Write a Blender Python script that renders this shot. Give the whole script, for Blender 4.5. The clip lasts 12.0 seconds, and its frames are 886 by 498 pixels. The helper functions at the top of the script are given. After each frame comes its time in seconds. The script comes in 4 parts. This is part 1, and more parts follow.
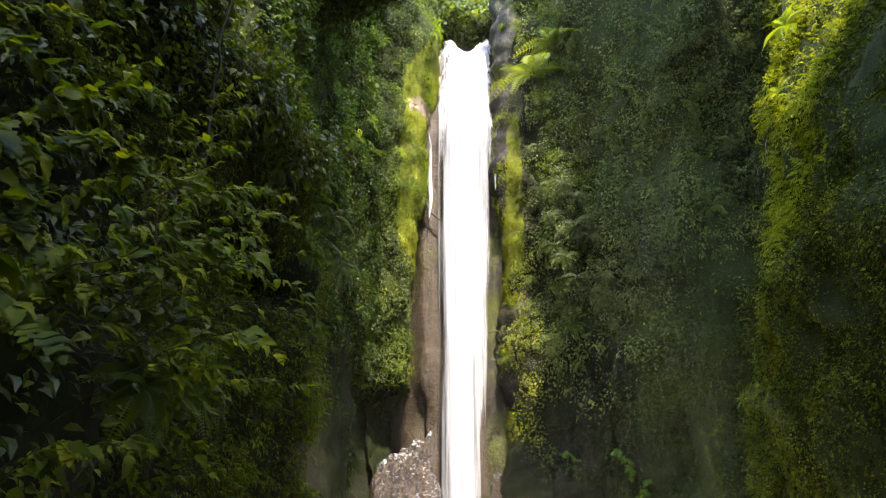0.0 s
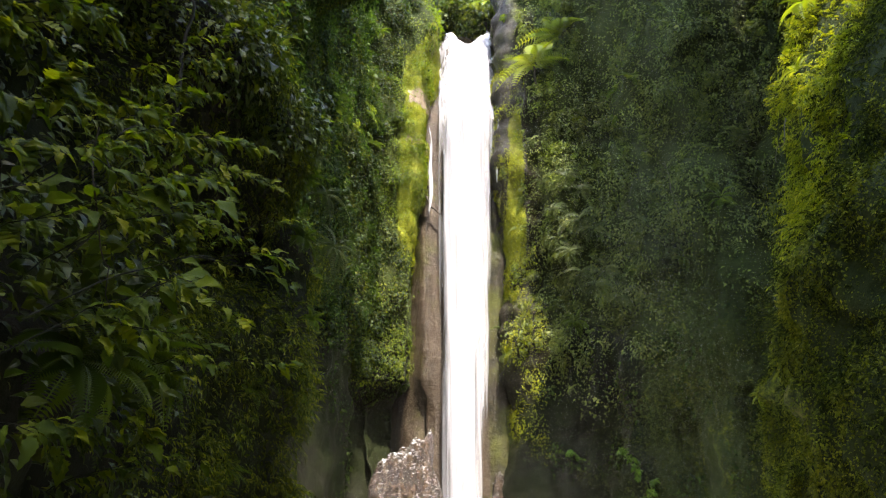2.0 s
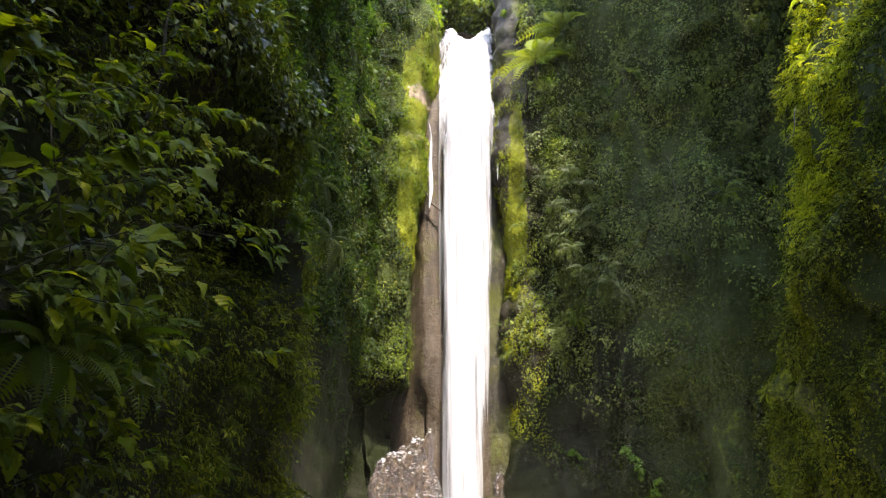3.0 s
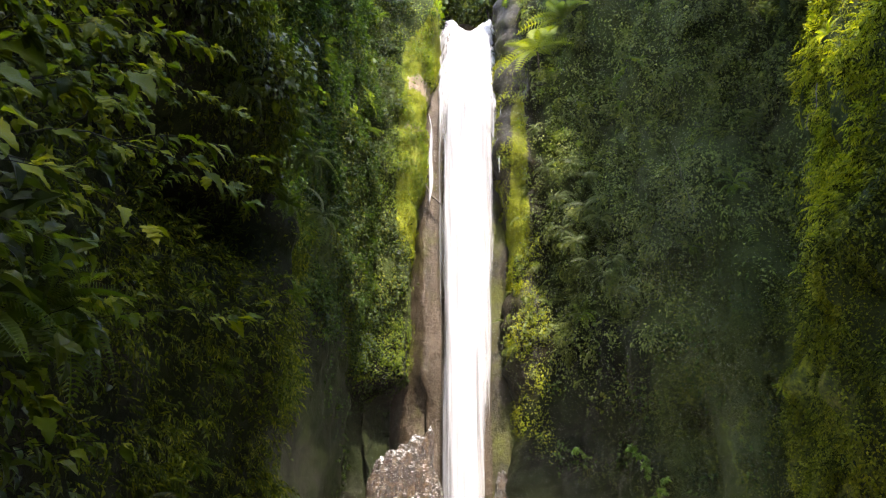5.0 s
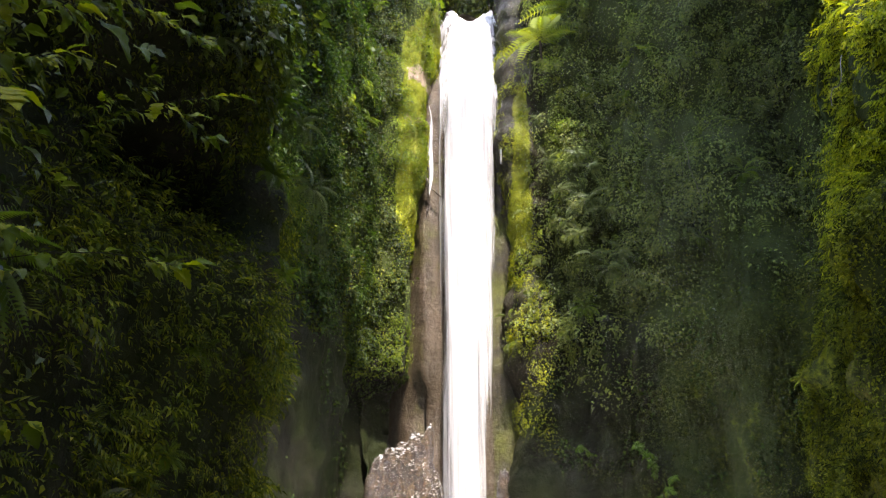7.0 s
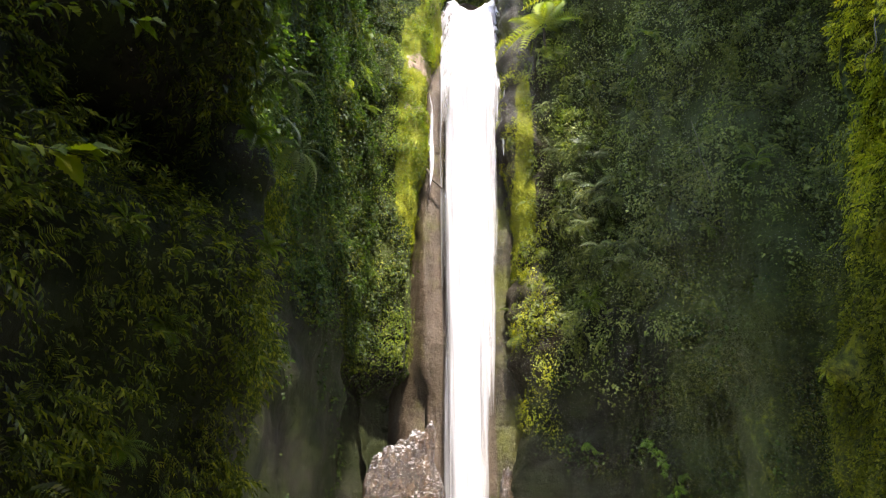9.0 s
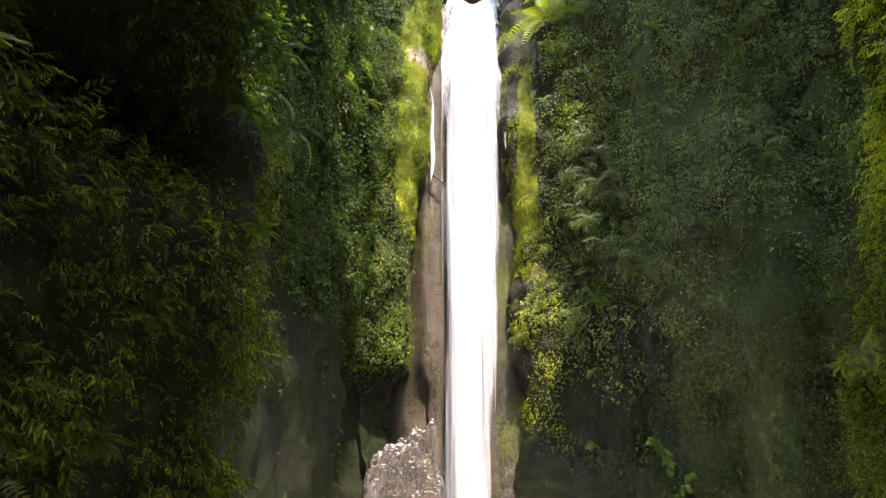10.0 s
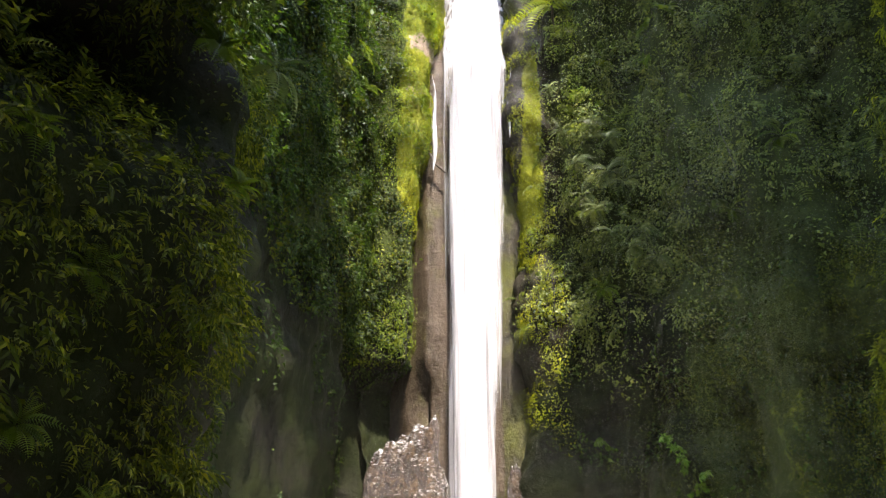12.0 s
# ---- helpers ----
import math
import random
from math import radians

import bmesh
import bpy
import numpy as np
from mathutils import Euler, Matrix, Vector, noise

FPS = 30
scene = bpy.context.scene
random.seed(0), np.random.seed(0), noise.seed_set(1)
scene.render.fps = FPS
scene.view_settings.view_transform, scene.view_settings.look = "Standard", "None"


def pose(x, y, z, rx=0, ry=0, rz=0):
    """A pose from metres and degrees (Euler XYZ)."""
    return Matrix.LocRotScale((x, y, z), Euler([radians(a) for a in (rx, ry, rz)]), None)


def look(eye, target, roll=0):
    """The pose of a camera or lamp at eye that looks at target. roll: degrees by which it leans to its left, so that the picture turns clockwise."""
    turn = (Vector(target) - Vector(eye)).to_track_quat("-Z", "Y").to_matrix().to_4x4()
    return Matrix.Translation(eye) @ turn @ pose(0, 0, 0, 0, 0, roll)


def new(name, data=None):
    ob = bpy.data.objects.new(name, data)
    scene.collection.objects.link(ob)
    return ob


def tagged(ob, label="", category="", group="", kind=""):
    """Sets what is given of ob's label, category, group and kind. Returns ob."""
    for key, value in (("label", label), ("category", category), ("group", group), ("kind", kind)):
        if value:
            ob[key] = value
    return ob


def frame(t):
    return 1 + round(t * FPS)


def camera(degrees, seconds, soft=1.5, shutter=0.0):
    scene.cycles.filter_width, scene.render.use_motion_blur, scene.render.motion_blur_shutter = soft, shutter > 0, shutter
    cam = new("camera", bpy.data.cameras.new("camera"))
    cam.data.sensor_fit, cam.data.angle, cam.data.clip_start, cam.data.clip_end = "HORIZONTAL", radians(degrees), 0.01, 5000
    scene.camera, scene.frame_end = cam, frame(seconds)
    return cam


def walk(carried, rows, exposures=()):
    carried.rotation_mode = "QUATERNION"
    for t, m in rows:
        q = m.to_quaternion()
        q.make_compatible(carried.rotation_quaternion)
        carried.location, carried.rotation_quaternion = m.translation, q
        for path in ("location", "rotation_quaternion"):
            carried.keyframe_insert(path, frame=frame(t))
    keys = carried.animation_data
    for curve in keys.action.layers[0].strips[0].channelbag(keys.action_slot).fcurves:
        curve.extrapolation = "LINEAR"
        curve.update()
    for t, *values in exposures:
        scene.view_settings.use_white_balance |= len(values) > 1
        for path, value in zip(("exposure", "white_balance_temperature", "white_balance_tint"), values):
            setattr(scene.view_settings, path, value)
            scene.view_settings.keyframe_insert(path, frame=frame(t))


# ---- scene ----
cam = camera(70.0, 12.0, soft=1.2)
PATH = [
    (0, (0.044, 0.136, 4.0), (0.040, 1.982, 4.771), 0.0),
    (0.5, (0.042, 0.344, 4.0), (0.037, 2.189, 4.771), 0.0),
    (1, (0.038, 0.571, 4.0), (0.033, 2.416, 4.771), 0.0),
    (1.5, (0.035, 0.785, 4.0), (0.030, 2.630, 4.772), 0.0),
    (2, (0.033, 1.002, 4.003), (0.028, 2.847, 4.775), 0.0),
    (2.5, (0.030, 1.214, 4.004), (0.025, 3.059, 4.776), 0.0),
    (3, (0.024, 1.419, 4.003), (0.019, 3.264, 4.775), 0.0),
    (5, (0.016, 2.257, 4.004), (0.010, 4.102, 4.776), 0.0),
    (5.5, (0.013, 2.466, 4.005), (0.007, 4.311, 4.777), 0.0),
    (6, (0.013, 2.670, 4.004), (0.007, 4.515, 4.775), 0.0),
    (6.5, (0.012, 2.880, 4.004), (0.005, 4.725, 4.775), 0.0),
    (7, (0.010, 3.102, 4.003), (0.003, 4.947, 4.774), 0.0),
    (9, (-0.017, 4.084, 4.004), (-0.026, 5.929, 4.775), 0.0),
    (9.5, (-0.029, 4.332, 4.007), (-0.039, 6.177, 4.778), 0.0),
    (10, (-0.039, 4.584, 4.009), (-0.050, 6.430, 4.779), 0.0),
    (10.5, (-0.049, 4.843, 4.009), (-0.061, 6.689, 4.778), 0.0),
    (11, (-0.063, 5.110, 4.010), (-0.076, 6.956, 4.780), 0.0),
    (11.5, (-0.078, 5.379, 4.009), (-0.093, 7.226, 4.779), 0.0),
    (12, (-0.091, 5.648, 4.010), (-0.108, 7.494, 4.780), 0.0),
]
walk(cam, [(t, look(eye, target, roll)) for t, eye, target, roll in PATH],
     exposures=[(0, 3.62, 6700, 15), (12, 3.67, 6700, 17)])

# ---- light ----
SUN_TO = Vector((0.13, -0.55, 0.82)).normalized()      # the way to the sun
world = bpy.data.worlds.new("sky")
scene.world = world
world.use_nodes = True
wn = world.node_tree.nodes
sky = wn.new("ShaderNodeTexSky")
sky.sky_type, sky.sun_disc = "NISHITA", False
sky.sun_elevation = math.asin(SUN_TO.z)
sky.sun_rotation = math.atan2(SUN_TO.x, SUN_TO.y)
wn["Background"].inputs["Strength"].default_value = 0.15
world.node_tree.links.new(sky.outputs[0], wn["Background"].inputs["Color"])
sun = new("sun", bpy.data.lights.new("sun", "SUN"))
sun.data.energy, sun.data.angle, sun.data.color = 1.7, radians(1.5), (1.0, 0.95, 0.84)
sun.matrix_world = look((0, 0, 60), Vector((0, 0, 60)) - SUN_TO)


# ---- materials ----
def material(name):
    m = bpy.data.materials.new(name)
    m.use_nodes = True
    m.node_tree.nodes.clear()
    return m, m.node_tree.nodes, m.node_tree.links


def ramp(nodes, stops):
    r = nodes.new("ShaderNodeValToRGB")
    e = r.color_ramp.elements
    while len(e) < len(stops):
        e.new(0.5)
    for k, (pos, col) in zip(e, stops):
        k.position, k.color = pos, (*col, 1)
    return r


def tex_noise(nodes, links, scale, detail=4.0, rough=0.6, stretch=None, where="Object"):
    n = nodes.new("ShaderNodeTexNoise")
    n.inputs["Scale"].default_value, n.inputs["Detail"].default_value, n.inputs["Roughness"].default_value = scale, detail, rough
    co = nodes.new("ShaderNodeTexCoord")
    if stretch:
        mp = nodes.new("ShaderNodeMapping")
        mp.inputs["Scale"].default_value = stretch
        links.new(co.outputs[where], mp.inputs["Vector"])
        links.new(mp.outputs[0], n.inputs["Vector"])
    else:
        links.new(co.outputs[where], n.inputs["Vector"])
    return n


def mixed(nodes, links, fac, a, b, how="MIX"):
    m = nodes.new("ShaderNodeMix")
    m.data_type, m.blend_type = "RGBA", how
    for sock, val in ((m.inputs[0], fac), (m.inputs[6], a), (m.inputs[7], b)):
        if isinstance(val, (int, float)):
            sock.default_value = val
        elif isinstance(val, tuple):
            sock.default_value = (*val, 1)
        else:
            links.new(val, sock)
    return m.outputs[2]


def bumped(nodes, links, height, strength, distance):
    b = nodes.new("ShaderNodeBump")
    b.inputs["Strength"].default_value, b.inputs["Distance"].default_value = strength, distance
    links.new(height, b.inputs["Height"])
    return b.outputs[0]


def leaf_material(name, dark, mid, light, translucent, glow=0.42, rough=0.55, per_object=False, spec=0.22):
    """Leaf: glossy top, light passing through, colour varied leaf by leaf and patch by patch."""
    m, n, l = material(name)
    out, pr, tr, mx = n.new("ShaderNodeOutputMaterial"), n.new("ShaderNodeBsdfPrincipled"), n.new("ShaderNodeBsdfTranslucent"), n.new("ShaderNodeMixShader")
    if per_object:
        rnd = n.new("ShaderNodeObjectInfo").outputs["Random"]
    else:
        rnd = n.new("ShaderNodeNewGeometry").outputs["Random Per Island"]
    cr = ramp(n, [(0.0, dark), (0.55, mid), (0.93, light), (1.0, (light[0] * 1.2, light[1] * 1.1, light[2]))])
    l.new(rnd, cr.inputs[0])
    patch = tex_noise(n, l, 0.7, 3)
    pr2 = ramp(n, [(0.3, (0.6, 0.66, 0.6)), (0.7, (1.25, 1.15, 1.0))])
    l.new(patch.outputs["Fac"], pr2.inputs[0])
    col = mixed(n, l, 1.0, cr.outputs[0], pr2.outputs[0], "MULTIPLY")
    l.new(col, pr.inputs["Base Color"])
    pucker = tex_noise(n, l, 26.0, 3)
    l.new(bumped(n, l, pucker.outputs["Fac"], 0.5, 0.012), pr.inputs["Normal"])
    pr.inputs["Roughness"].default_value = rough
    pr.inputs["Specular IOR Level"].default_value = spec
    tcol = mixed(n, l, 1.0, col, translucent, "MULTIPLY")
    l.new(tcol, tr.inputs["Color"])
    mx.inputs[0].default_value = glow
    l.new(pr.outputs[0], mx.inputs[1])
    l.new(tr.outputs[0], mx.inputs[2])
    l.new(mx.outputs[0], out.inputs[0])
    return m


def rock_material(name, dark, light, moss_a, moss_b, moss_low, moss_high, rough_low=0.35, rough_high=0.85, deep=0.12, grain=4.0, run=(0.8, 0.8, 3.0)):
    """Wet cliff rock with moss and algae growing on it in patches."""
    m, n, l = material(name)
    out, pr = n.new("ShaderNodeOutputMaterial"), n.new("ShaderNodeBsdfPrincipled")
    big = tex_noise(n, l, 0.35, 6, 0.65)
    fine = tex_noise(n, l, grain, 9, 0.72)
    strata = tex_noise(n, l, 1.0, 5, 0.6, run)
    rock = ramp(n, [(0.36, dark), (0.62, light)])
    both = n.new("ShaderNodeMath")
    both.operation = "MULTIPLY_ADD"
    both.inputs[1].default_value = 0.5
    half = n.new("ShaderNodeMath")
    half.operation = "MULTIPLY"
    half.inputs[1].default_value = 0.5
    l.new(fine.outputs["Fac"], half.inputs[0])
    l.new(strata.outputs["Fac"], both.inputs[0])
    l.new(half.outputs[0], both.inputs[2])
    l.new(both.outputs[0], rock.inputs[0])
    moss = ramp(n, [(0.3, moss_a), (0.75, moss_b)])
    l.new(fine.outputs["Fac"], moss.inputs[0])
    mask = ramp(n, [(moss_low, (0, 0, 0)), (moss_high, (1, 1, 1))])
    l.new(big.outputs["Fac"], mask.inputs[0])
    col = mixed(n, l, mask.outputs[0], rock.outputs[0], moss.outputs[0])
    l.new(col, pr.inputs["Base Color"])
    rr = ramp(n, [(0.3, (rough_low,) * 3), (0.7, (rough_high,) * 3)])
    l.new(fine.outputs["Fac"], rr.inputs[0])
    l.new(rr.outputs[0], pr.inputs["Roughness"])
    l.new(bumped(n, l, both.outputs[0], 0.9, deep), pr.inputs["Normal"])
    pr.inputs["Specular IOR Level"].default_value = 0.5 if rough_low < 0.3 else 0.15
    l.new(pr.outputs[0], out.inputs[0])
    return m


def gorge_material(name, layers):
    """Cliff rock that passes unevenly between rocks, moss and painted shade, where the mesh's own weights say so."""
    m, n, l = material(name)
    out, pr = n.new("ShaderNodeOutputMaterial"), n.new("ShaderNodeBsdfPrincipled")
    big = tex_noise(n, l, 0.35, 6, 0.65)
    fine = tex_noise(n, l, 3.5, 8, 0.72)
    strata = tex_noise(n, l, 1.0, 5, 0.6, (1.6, 1.6, 0.4))
    both = n.new("ShaderNodeMath")
    both.operation = "ADD"
    l.new(fine.outputs["Fac"], both.inputs[0])
    l.new(strata.outputs["Fac"], both.inputs[1])
    half = n.new("ShaderNodeMath")
    half.operation = "MULTIPLY"
    half.inputs[1].default_value = 0.5
    l.new(both.outputs[0], half.inputs[0])
    fray = n.new("ShaderNodeMath")                      # frays the border between two layers
    fray.operation = "MULTIPLY_ADD"
    fray.inputs[1].default_value, fray.inputs[2].default_value = 1.3, -0.65
    l.new(half.outputs[0], fray.inputs[0])
    colour = gloss = None
    for weight, dark, light, moss_a, moss_b, low, high, rough in layers:
        rock = ramp(n, [(0.38, dark), (0.62, light)])
        l.new(half.outputs[0], rock.inputs[0])
        moss = ramp(n, [(0.3, moss_a), (0.75, moss_b)])
        l.new(fine.outputs["Fac"], moss.inputs[0])
        mask = ramp(n, [(low, (0, 0, 0)), (high, (1, 1, 1))])
        l.new(big.outputs["Fac"], mask.inputs[0])
        col = mixed(n, l, mask.outputs[0], rock.outputs[0], moss.outputs[0])
        if not weight:
            colour, gloss = col, (rough,) * 3
            continue
        at = n.new("ShaderNodeAttribute")
        at.attribute_name = weight
        add = n.new("ShaderNodeMath")
        l.new(at.outputs["Fac"], add.inputs[0])
        l.new(fray.outputs[0], add.inputs[1])
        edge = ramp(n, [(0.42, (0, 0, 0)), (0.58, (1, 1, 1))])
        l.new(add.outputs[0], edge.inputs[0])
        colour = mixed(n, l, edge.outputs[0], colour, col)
        gloss = mixed(n, l, edge.outputs[0], gloss, (rough,) * 3)
    l.new(colour, pr.inputs["Base Color"])
    l.new(gloss, pr.inputs["Roughness"])
    l.new(bumped(n, l, half.outputs[0], 0.9, 0.25), pr.inputs["Normal"])
    pr.inputs["Specular IOR Level"].default_value = 0.12
    l.new(pr.outputs[0], out.inputs[0])
    return m


def water_fall_material():
    """Falling white water: foam that scatters light both ways, torn open in long streaks at its rim."""
    m, n, l = material("white_water")
    out, df, tr, cl = n.new("ShaderNodeOutputMaterial"), n.new("ShaderNodeBsdfDiffuse"), n.new("ShaderNodeBsdfTranslucent"), n.new("ShaderNodeBsdfTransparent")
    a, b = n.new("ShaderNodeMixShader"), n.new("ShaderNodeMixShader")
    a.inputs[0].default_value = 0.4
    l.new(df.outputs[0], a.inputs[1])
    l.new(tr.outputs[0], a.inputs[2])
    streak = tex_noise(n, l, 1.0, 3, 0.5, (2.4, 1.2, 0.10))
    veil = tex_noise(n, l, 1.0, 3, 0.5, (2.2, 1.0, 0.11))
    foam = ramp(n, [(0.30, (0.25, 0.245, 0.25)), (0.43, (0.41, 0.406, 0.41)), (0.62, (0.55, 0.545, 0.55))])
    l.new(veil.outputs["Fac"], foam.inputs[0])
    l.new(foam.outputs[0], df.inputs[0])
    l.new(foam.outputs[0], tr.inputs[0])
    uv = n.new("ShaderNodeUVMap")
    sep = n.new("ShaderNodeSeparateXYZ")
    l.new(uv.outputs[0], sep.inputs[0])
    body = n.new("ShaderNodeMath")                       # thick in the middle, thin at both rims
    body.operation = "PINGPONG"
    body.inputs[1].default_value = 0.5
    l.new(sep.outputs[0], body.inputs[0])
    grow = n.new("ShaderNodeMath")
    grow.operation = "MULTIPLY_ADD"
    grow.inputs[1].default_value = 1.15
    l.new(body.outputs[0], grow.inputs[0])
    l.new(streak.outputs["Fac"], grow.inputs[2])
    mask = ramp(n, [(0.48, (0, 0, 0)), (0.6, (0.55, 0.55, 0.55)), (0.76, (1, 1, 1))])
    l.new(grow.outputs[0], mask.inputs[0])
    l.new(mask.outputs[0], b.inputs[0])
    l.new(cl.outputs[0], b.inputs[1])
    l.new(a.outputs[0], b.inputs[2])
    l.new(b.outputs[0], out.inputs[0])
    return m


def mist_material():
    """Sheets standing in for spray and haze: thin, uneven, lit by the daylight that reaches them."""
    m, n, l = material("spray_and_haze")
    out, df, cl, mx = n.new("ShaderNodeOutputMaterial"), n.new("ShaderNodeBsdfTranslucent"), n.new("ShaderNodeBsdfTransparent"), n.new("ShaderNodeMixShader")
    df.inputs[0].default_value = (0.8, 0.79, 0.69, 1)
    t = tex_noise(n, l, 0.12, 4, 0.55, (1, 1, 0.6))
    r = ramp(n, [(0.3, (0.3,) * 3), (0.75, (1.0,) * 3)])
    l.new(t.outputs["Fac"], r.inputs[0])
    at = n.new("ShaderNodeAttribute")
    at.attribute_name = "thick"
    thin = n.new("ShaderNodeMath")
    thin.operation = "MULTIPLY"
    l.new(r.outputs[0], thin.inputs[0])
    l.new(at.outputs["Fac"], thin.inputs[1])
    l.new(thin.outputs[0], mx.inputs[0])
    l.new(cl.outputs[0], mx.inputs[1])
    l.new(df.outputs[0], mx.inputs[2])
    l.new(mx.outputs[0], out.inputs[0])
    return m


def plain(name, color, rough, spec=0.5, vary=0.25, scale=3.0, bump=0.0, stretch=None):
    m, n, l = material(name)
    out, pr = n.new("ShaderNodeOutputMaterial"), n.new("ShaderNodeBsdfPrincipled")
    t = tex_noise(n, l, scale, 5, 0.65, stretch)
    r = ramp(n, [(0.3, tuple(c * (1 - vary) for c in color)), (0.7, tuple(min(1, c * (1 + vary)) for c in color))])
    l.new(t.outputs["Fac"], r.inputs[0])
    l.new(r.outputs[0], pr.inputs["Base Color"])
    pr.inputs["Roughness"].default_value, pr.inputs["Specular IOR Level"].default_value = rough, spec
    if bump:
        l.new(bumped(n, l, t.outputs["Fac"], 1.0, bump), pr.inputs["Normal"])
    l.new(pr.outputs[0], out.inputs[0])
    return m


def pool_material():
    """Unseen pool: pale under the fall to bounce light up, thinning to dark water away from it."""
    m, n, l = material("light_bouncing_pool")
    out, pr = n.new("ShaderNodeOutputMaterial"), n.new("ShaderNodeBsdfPrincipled")
    t = tex_noise(n, l, 0.8, 5, 0.65)
    tc = n.new("ShaderNodeTexCoord")
    far = n.new("ShaderNodeVectorMath")
    far.operation = "DISTANCE"
    far.inputs[1].default_value = (2.0, 27.0, 0.0)
    l.new(tc.outputs["Object"], far.inputs[0])
    add = n.new("ShaderNodeMath")
    add.operation = "MULTIPLY_ADD"
    add.inputs[1].default_value = 8.0
    l.new(t.outputs["Fac"], add.inputs[0])
    l.new(far.outputs["Value"], add.inputs[2])
    near = n.new("ShaderNodeMapRange")
    near.inputs["From Min"].default_value, near.inputs["From Max"].default_value = 17.0, 27.0
    near.inputs["To Min"].default_value, near.inputs["To Max"].default_value = 1.0, 0.0
    l.new(add.outputs[0], near.inputs["Value"])
    col = mixed(n, l, near.outputs[0], (0.05, 0.06, 0.045), (0.55, 0.56, 0.53))
    l.new(col, pr.inputs["Base Color"])
    pr.inputs["Roughness"].default_value = 0.3
    l.new(bumped(n, l, t.outputs["Fac"], 1.0, 0.05), pr.inputs["Normal"])
    l.new(pr.outputs[0], out.inputs[0])
    return m


M_CLIFF = gorge_material("mossy_cliff", (
    ("", (0.008, 0.006, 0.0035), (0.024, 0.018, 0.010), (0.009, 0.013, 0.002), (0.022, 0.028, 0.004), 0.36, 0.55, 0.8),
    ("film", (0.016, 0.021, 0.006), (0.036, 0.044, 0.012), (0.018, 0.026, 0.006), (0.044, 0.055, 0.012), 0.30, 0.5, 0.85),
    # darker rock towards the foot of the walls
    ("low_dark", (0.003, 0.0027, 0.0018), (0.015, 0.013, 0.009), (0.004, 0.006, 0.001), (0.016, 0.021, 0.003), 0.35, 0.55, 0.7),
    # shade right of the fall, painted as darker rock
    ("fall_shade", (0.010, 0.009, 0.006), (0.034, 0.029, 0.021), (0.02, 0.024, 0.004), (0.05, 0.055, 0.008), 0.5, 0.64, 0.5),
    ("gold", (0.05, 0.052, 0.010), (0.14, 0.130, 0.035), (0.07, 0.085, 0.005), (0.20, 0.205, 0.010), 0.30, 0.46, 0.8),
    ("tan", (0.10, 0.075, 0.05), (0.30, 0.22, 0.16), (0.10, 0.11, 0.01), (0.2, 0.2, 0.02), 0.6, 0.75, 0.6)))
M_WET = gorge_material("wet_brown_rock", (
    ("", (0.024, 0.018, 0.011), (0.070, 0.052, 0.035), (0.03, 0.032, 0.008), (0.085, 0.08, 0.015), 0.54, 0.68, 0.32),
    # darker tone painting shade onto the right of this rock
    ("fall_shade", (0.010, 0.009, 0.006), (0.040, 0.033, 0.022), (0.03, 0.034, 0.006), (0.075, 0.078, 0.012), 0.42, 0.58, 0.4)))
M_BOULDER = rock_material("wet_boulder", (0.006, 0.004, 0.002), (0.056, 0.036, 0.019), (0.016, 0.013, 0.003), (0.034, 0.026, 0.005), 0.58, 0.72, 0.10, 0.3, 0.5, 4.0, (3.2, 3.2, 0.9))
for node in list(M_BOULDER.node_tree.nodes):
    if node.type == "BSDF_PRINCIPLED":                          # a running film of water
        node.inputs["Coat Weight"].default_value, node.inputs["Coat Roughness"].default_value = 0.45, 0.12
        tree = M_BOULDER.node_tree
        tree.links.new(node.inputs["Normal"].links[0].from_socket, node.inputs["Coat Normal"])
        spray = tex_noise(tree.nodes, tree.links, 1.0, 6, 0.7, (5.0, 5.0, 17.0))     # white glints painted into the colour of the upper side
        up = tree.nodes.new("ShaderNodeSeparateXYZ")
        tree.links.new(tree.nodes.new("ShaderNodeNewGeometry").outputs["Normal"], up.inputs[0])
        wet = tree.nodes.new("ShaderNodeMath")
        wet.operation = "MULTIPLY_ADD"
        wet.inputs[1].default_value = 0.22
        tree.links.new(up.outputs[2], wet.inputs[0])
        tree.links.new(spray.outputs["Fac"], wet.inputs[2])
        glint = ramp(tree.nodes, [(0.66, (0, 0, 0)), (0.78, (1, 1, 1))])
        tree.links.new(wet.outputs[0], glint.inputs[0])
        tree.links.new(mixed(tree.nodes, tree.links, glint.outputs[0], node.inputs["Base Color"].links[0].from_socket, (0.45, 0.45, 0.45)), node.inputs["Base Color"])
M_LEAF = leaf_material("vine_leaf", (0.030, 0.044, 0.0070), (0.054, 0.078, 0.0100), (0.108, 0.130, 0.0150), (1.5, 1.6, 0.5), 0.42, 0.45, False, 0.34)
# yellow-green leaf whose brighter tone carries the sunlight near the fall
M_SUNLEAF = leaf_material("sun_tinted_leaf", (0.06, 0.095, 0.007), (0.105, 0.155, 0.009), (0.17, 0.205, 0.013), (1.5, 1.6, 0.4), 0.5)
M_OLIVE = leaf_material("olive_leaf", (0.022, 0.034, 0.0056), (0.054, 0.072, 0.0088), (0.135, 0.145, 0.0150), (1.5, 1.6, 0.45), 0.42, 0.5, False, 0.16)
# darker copy of the vine leaf; shade is put into its colour
M_SHADED_LEAF = leaf_material("shaded_leaf", (0.011, 0.021, 0.0055), (0.023, 0.042, 0.0085), (0.052, 0.080, 0.013), (1.4, 1.7, 0.5))
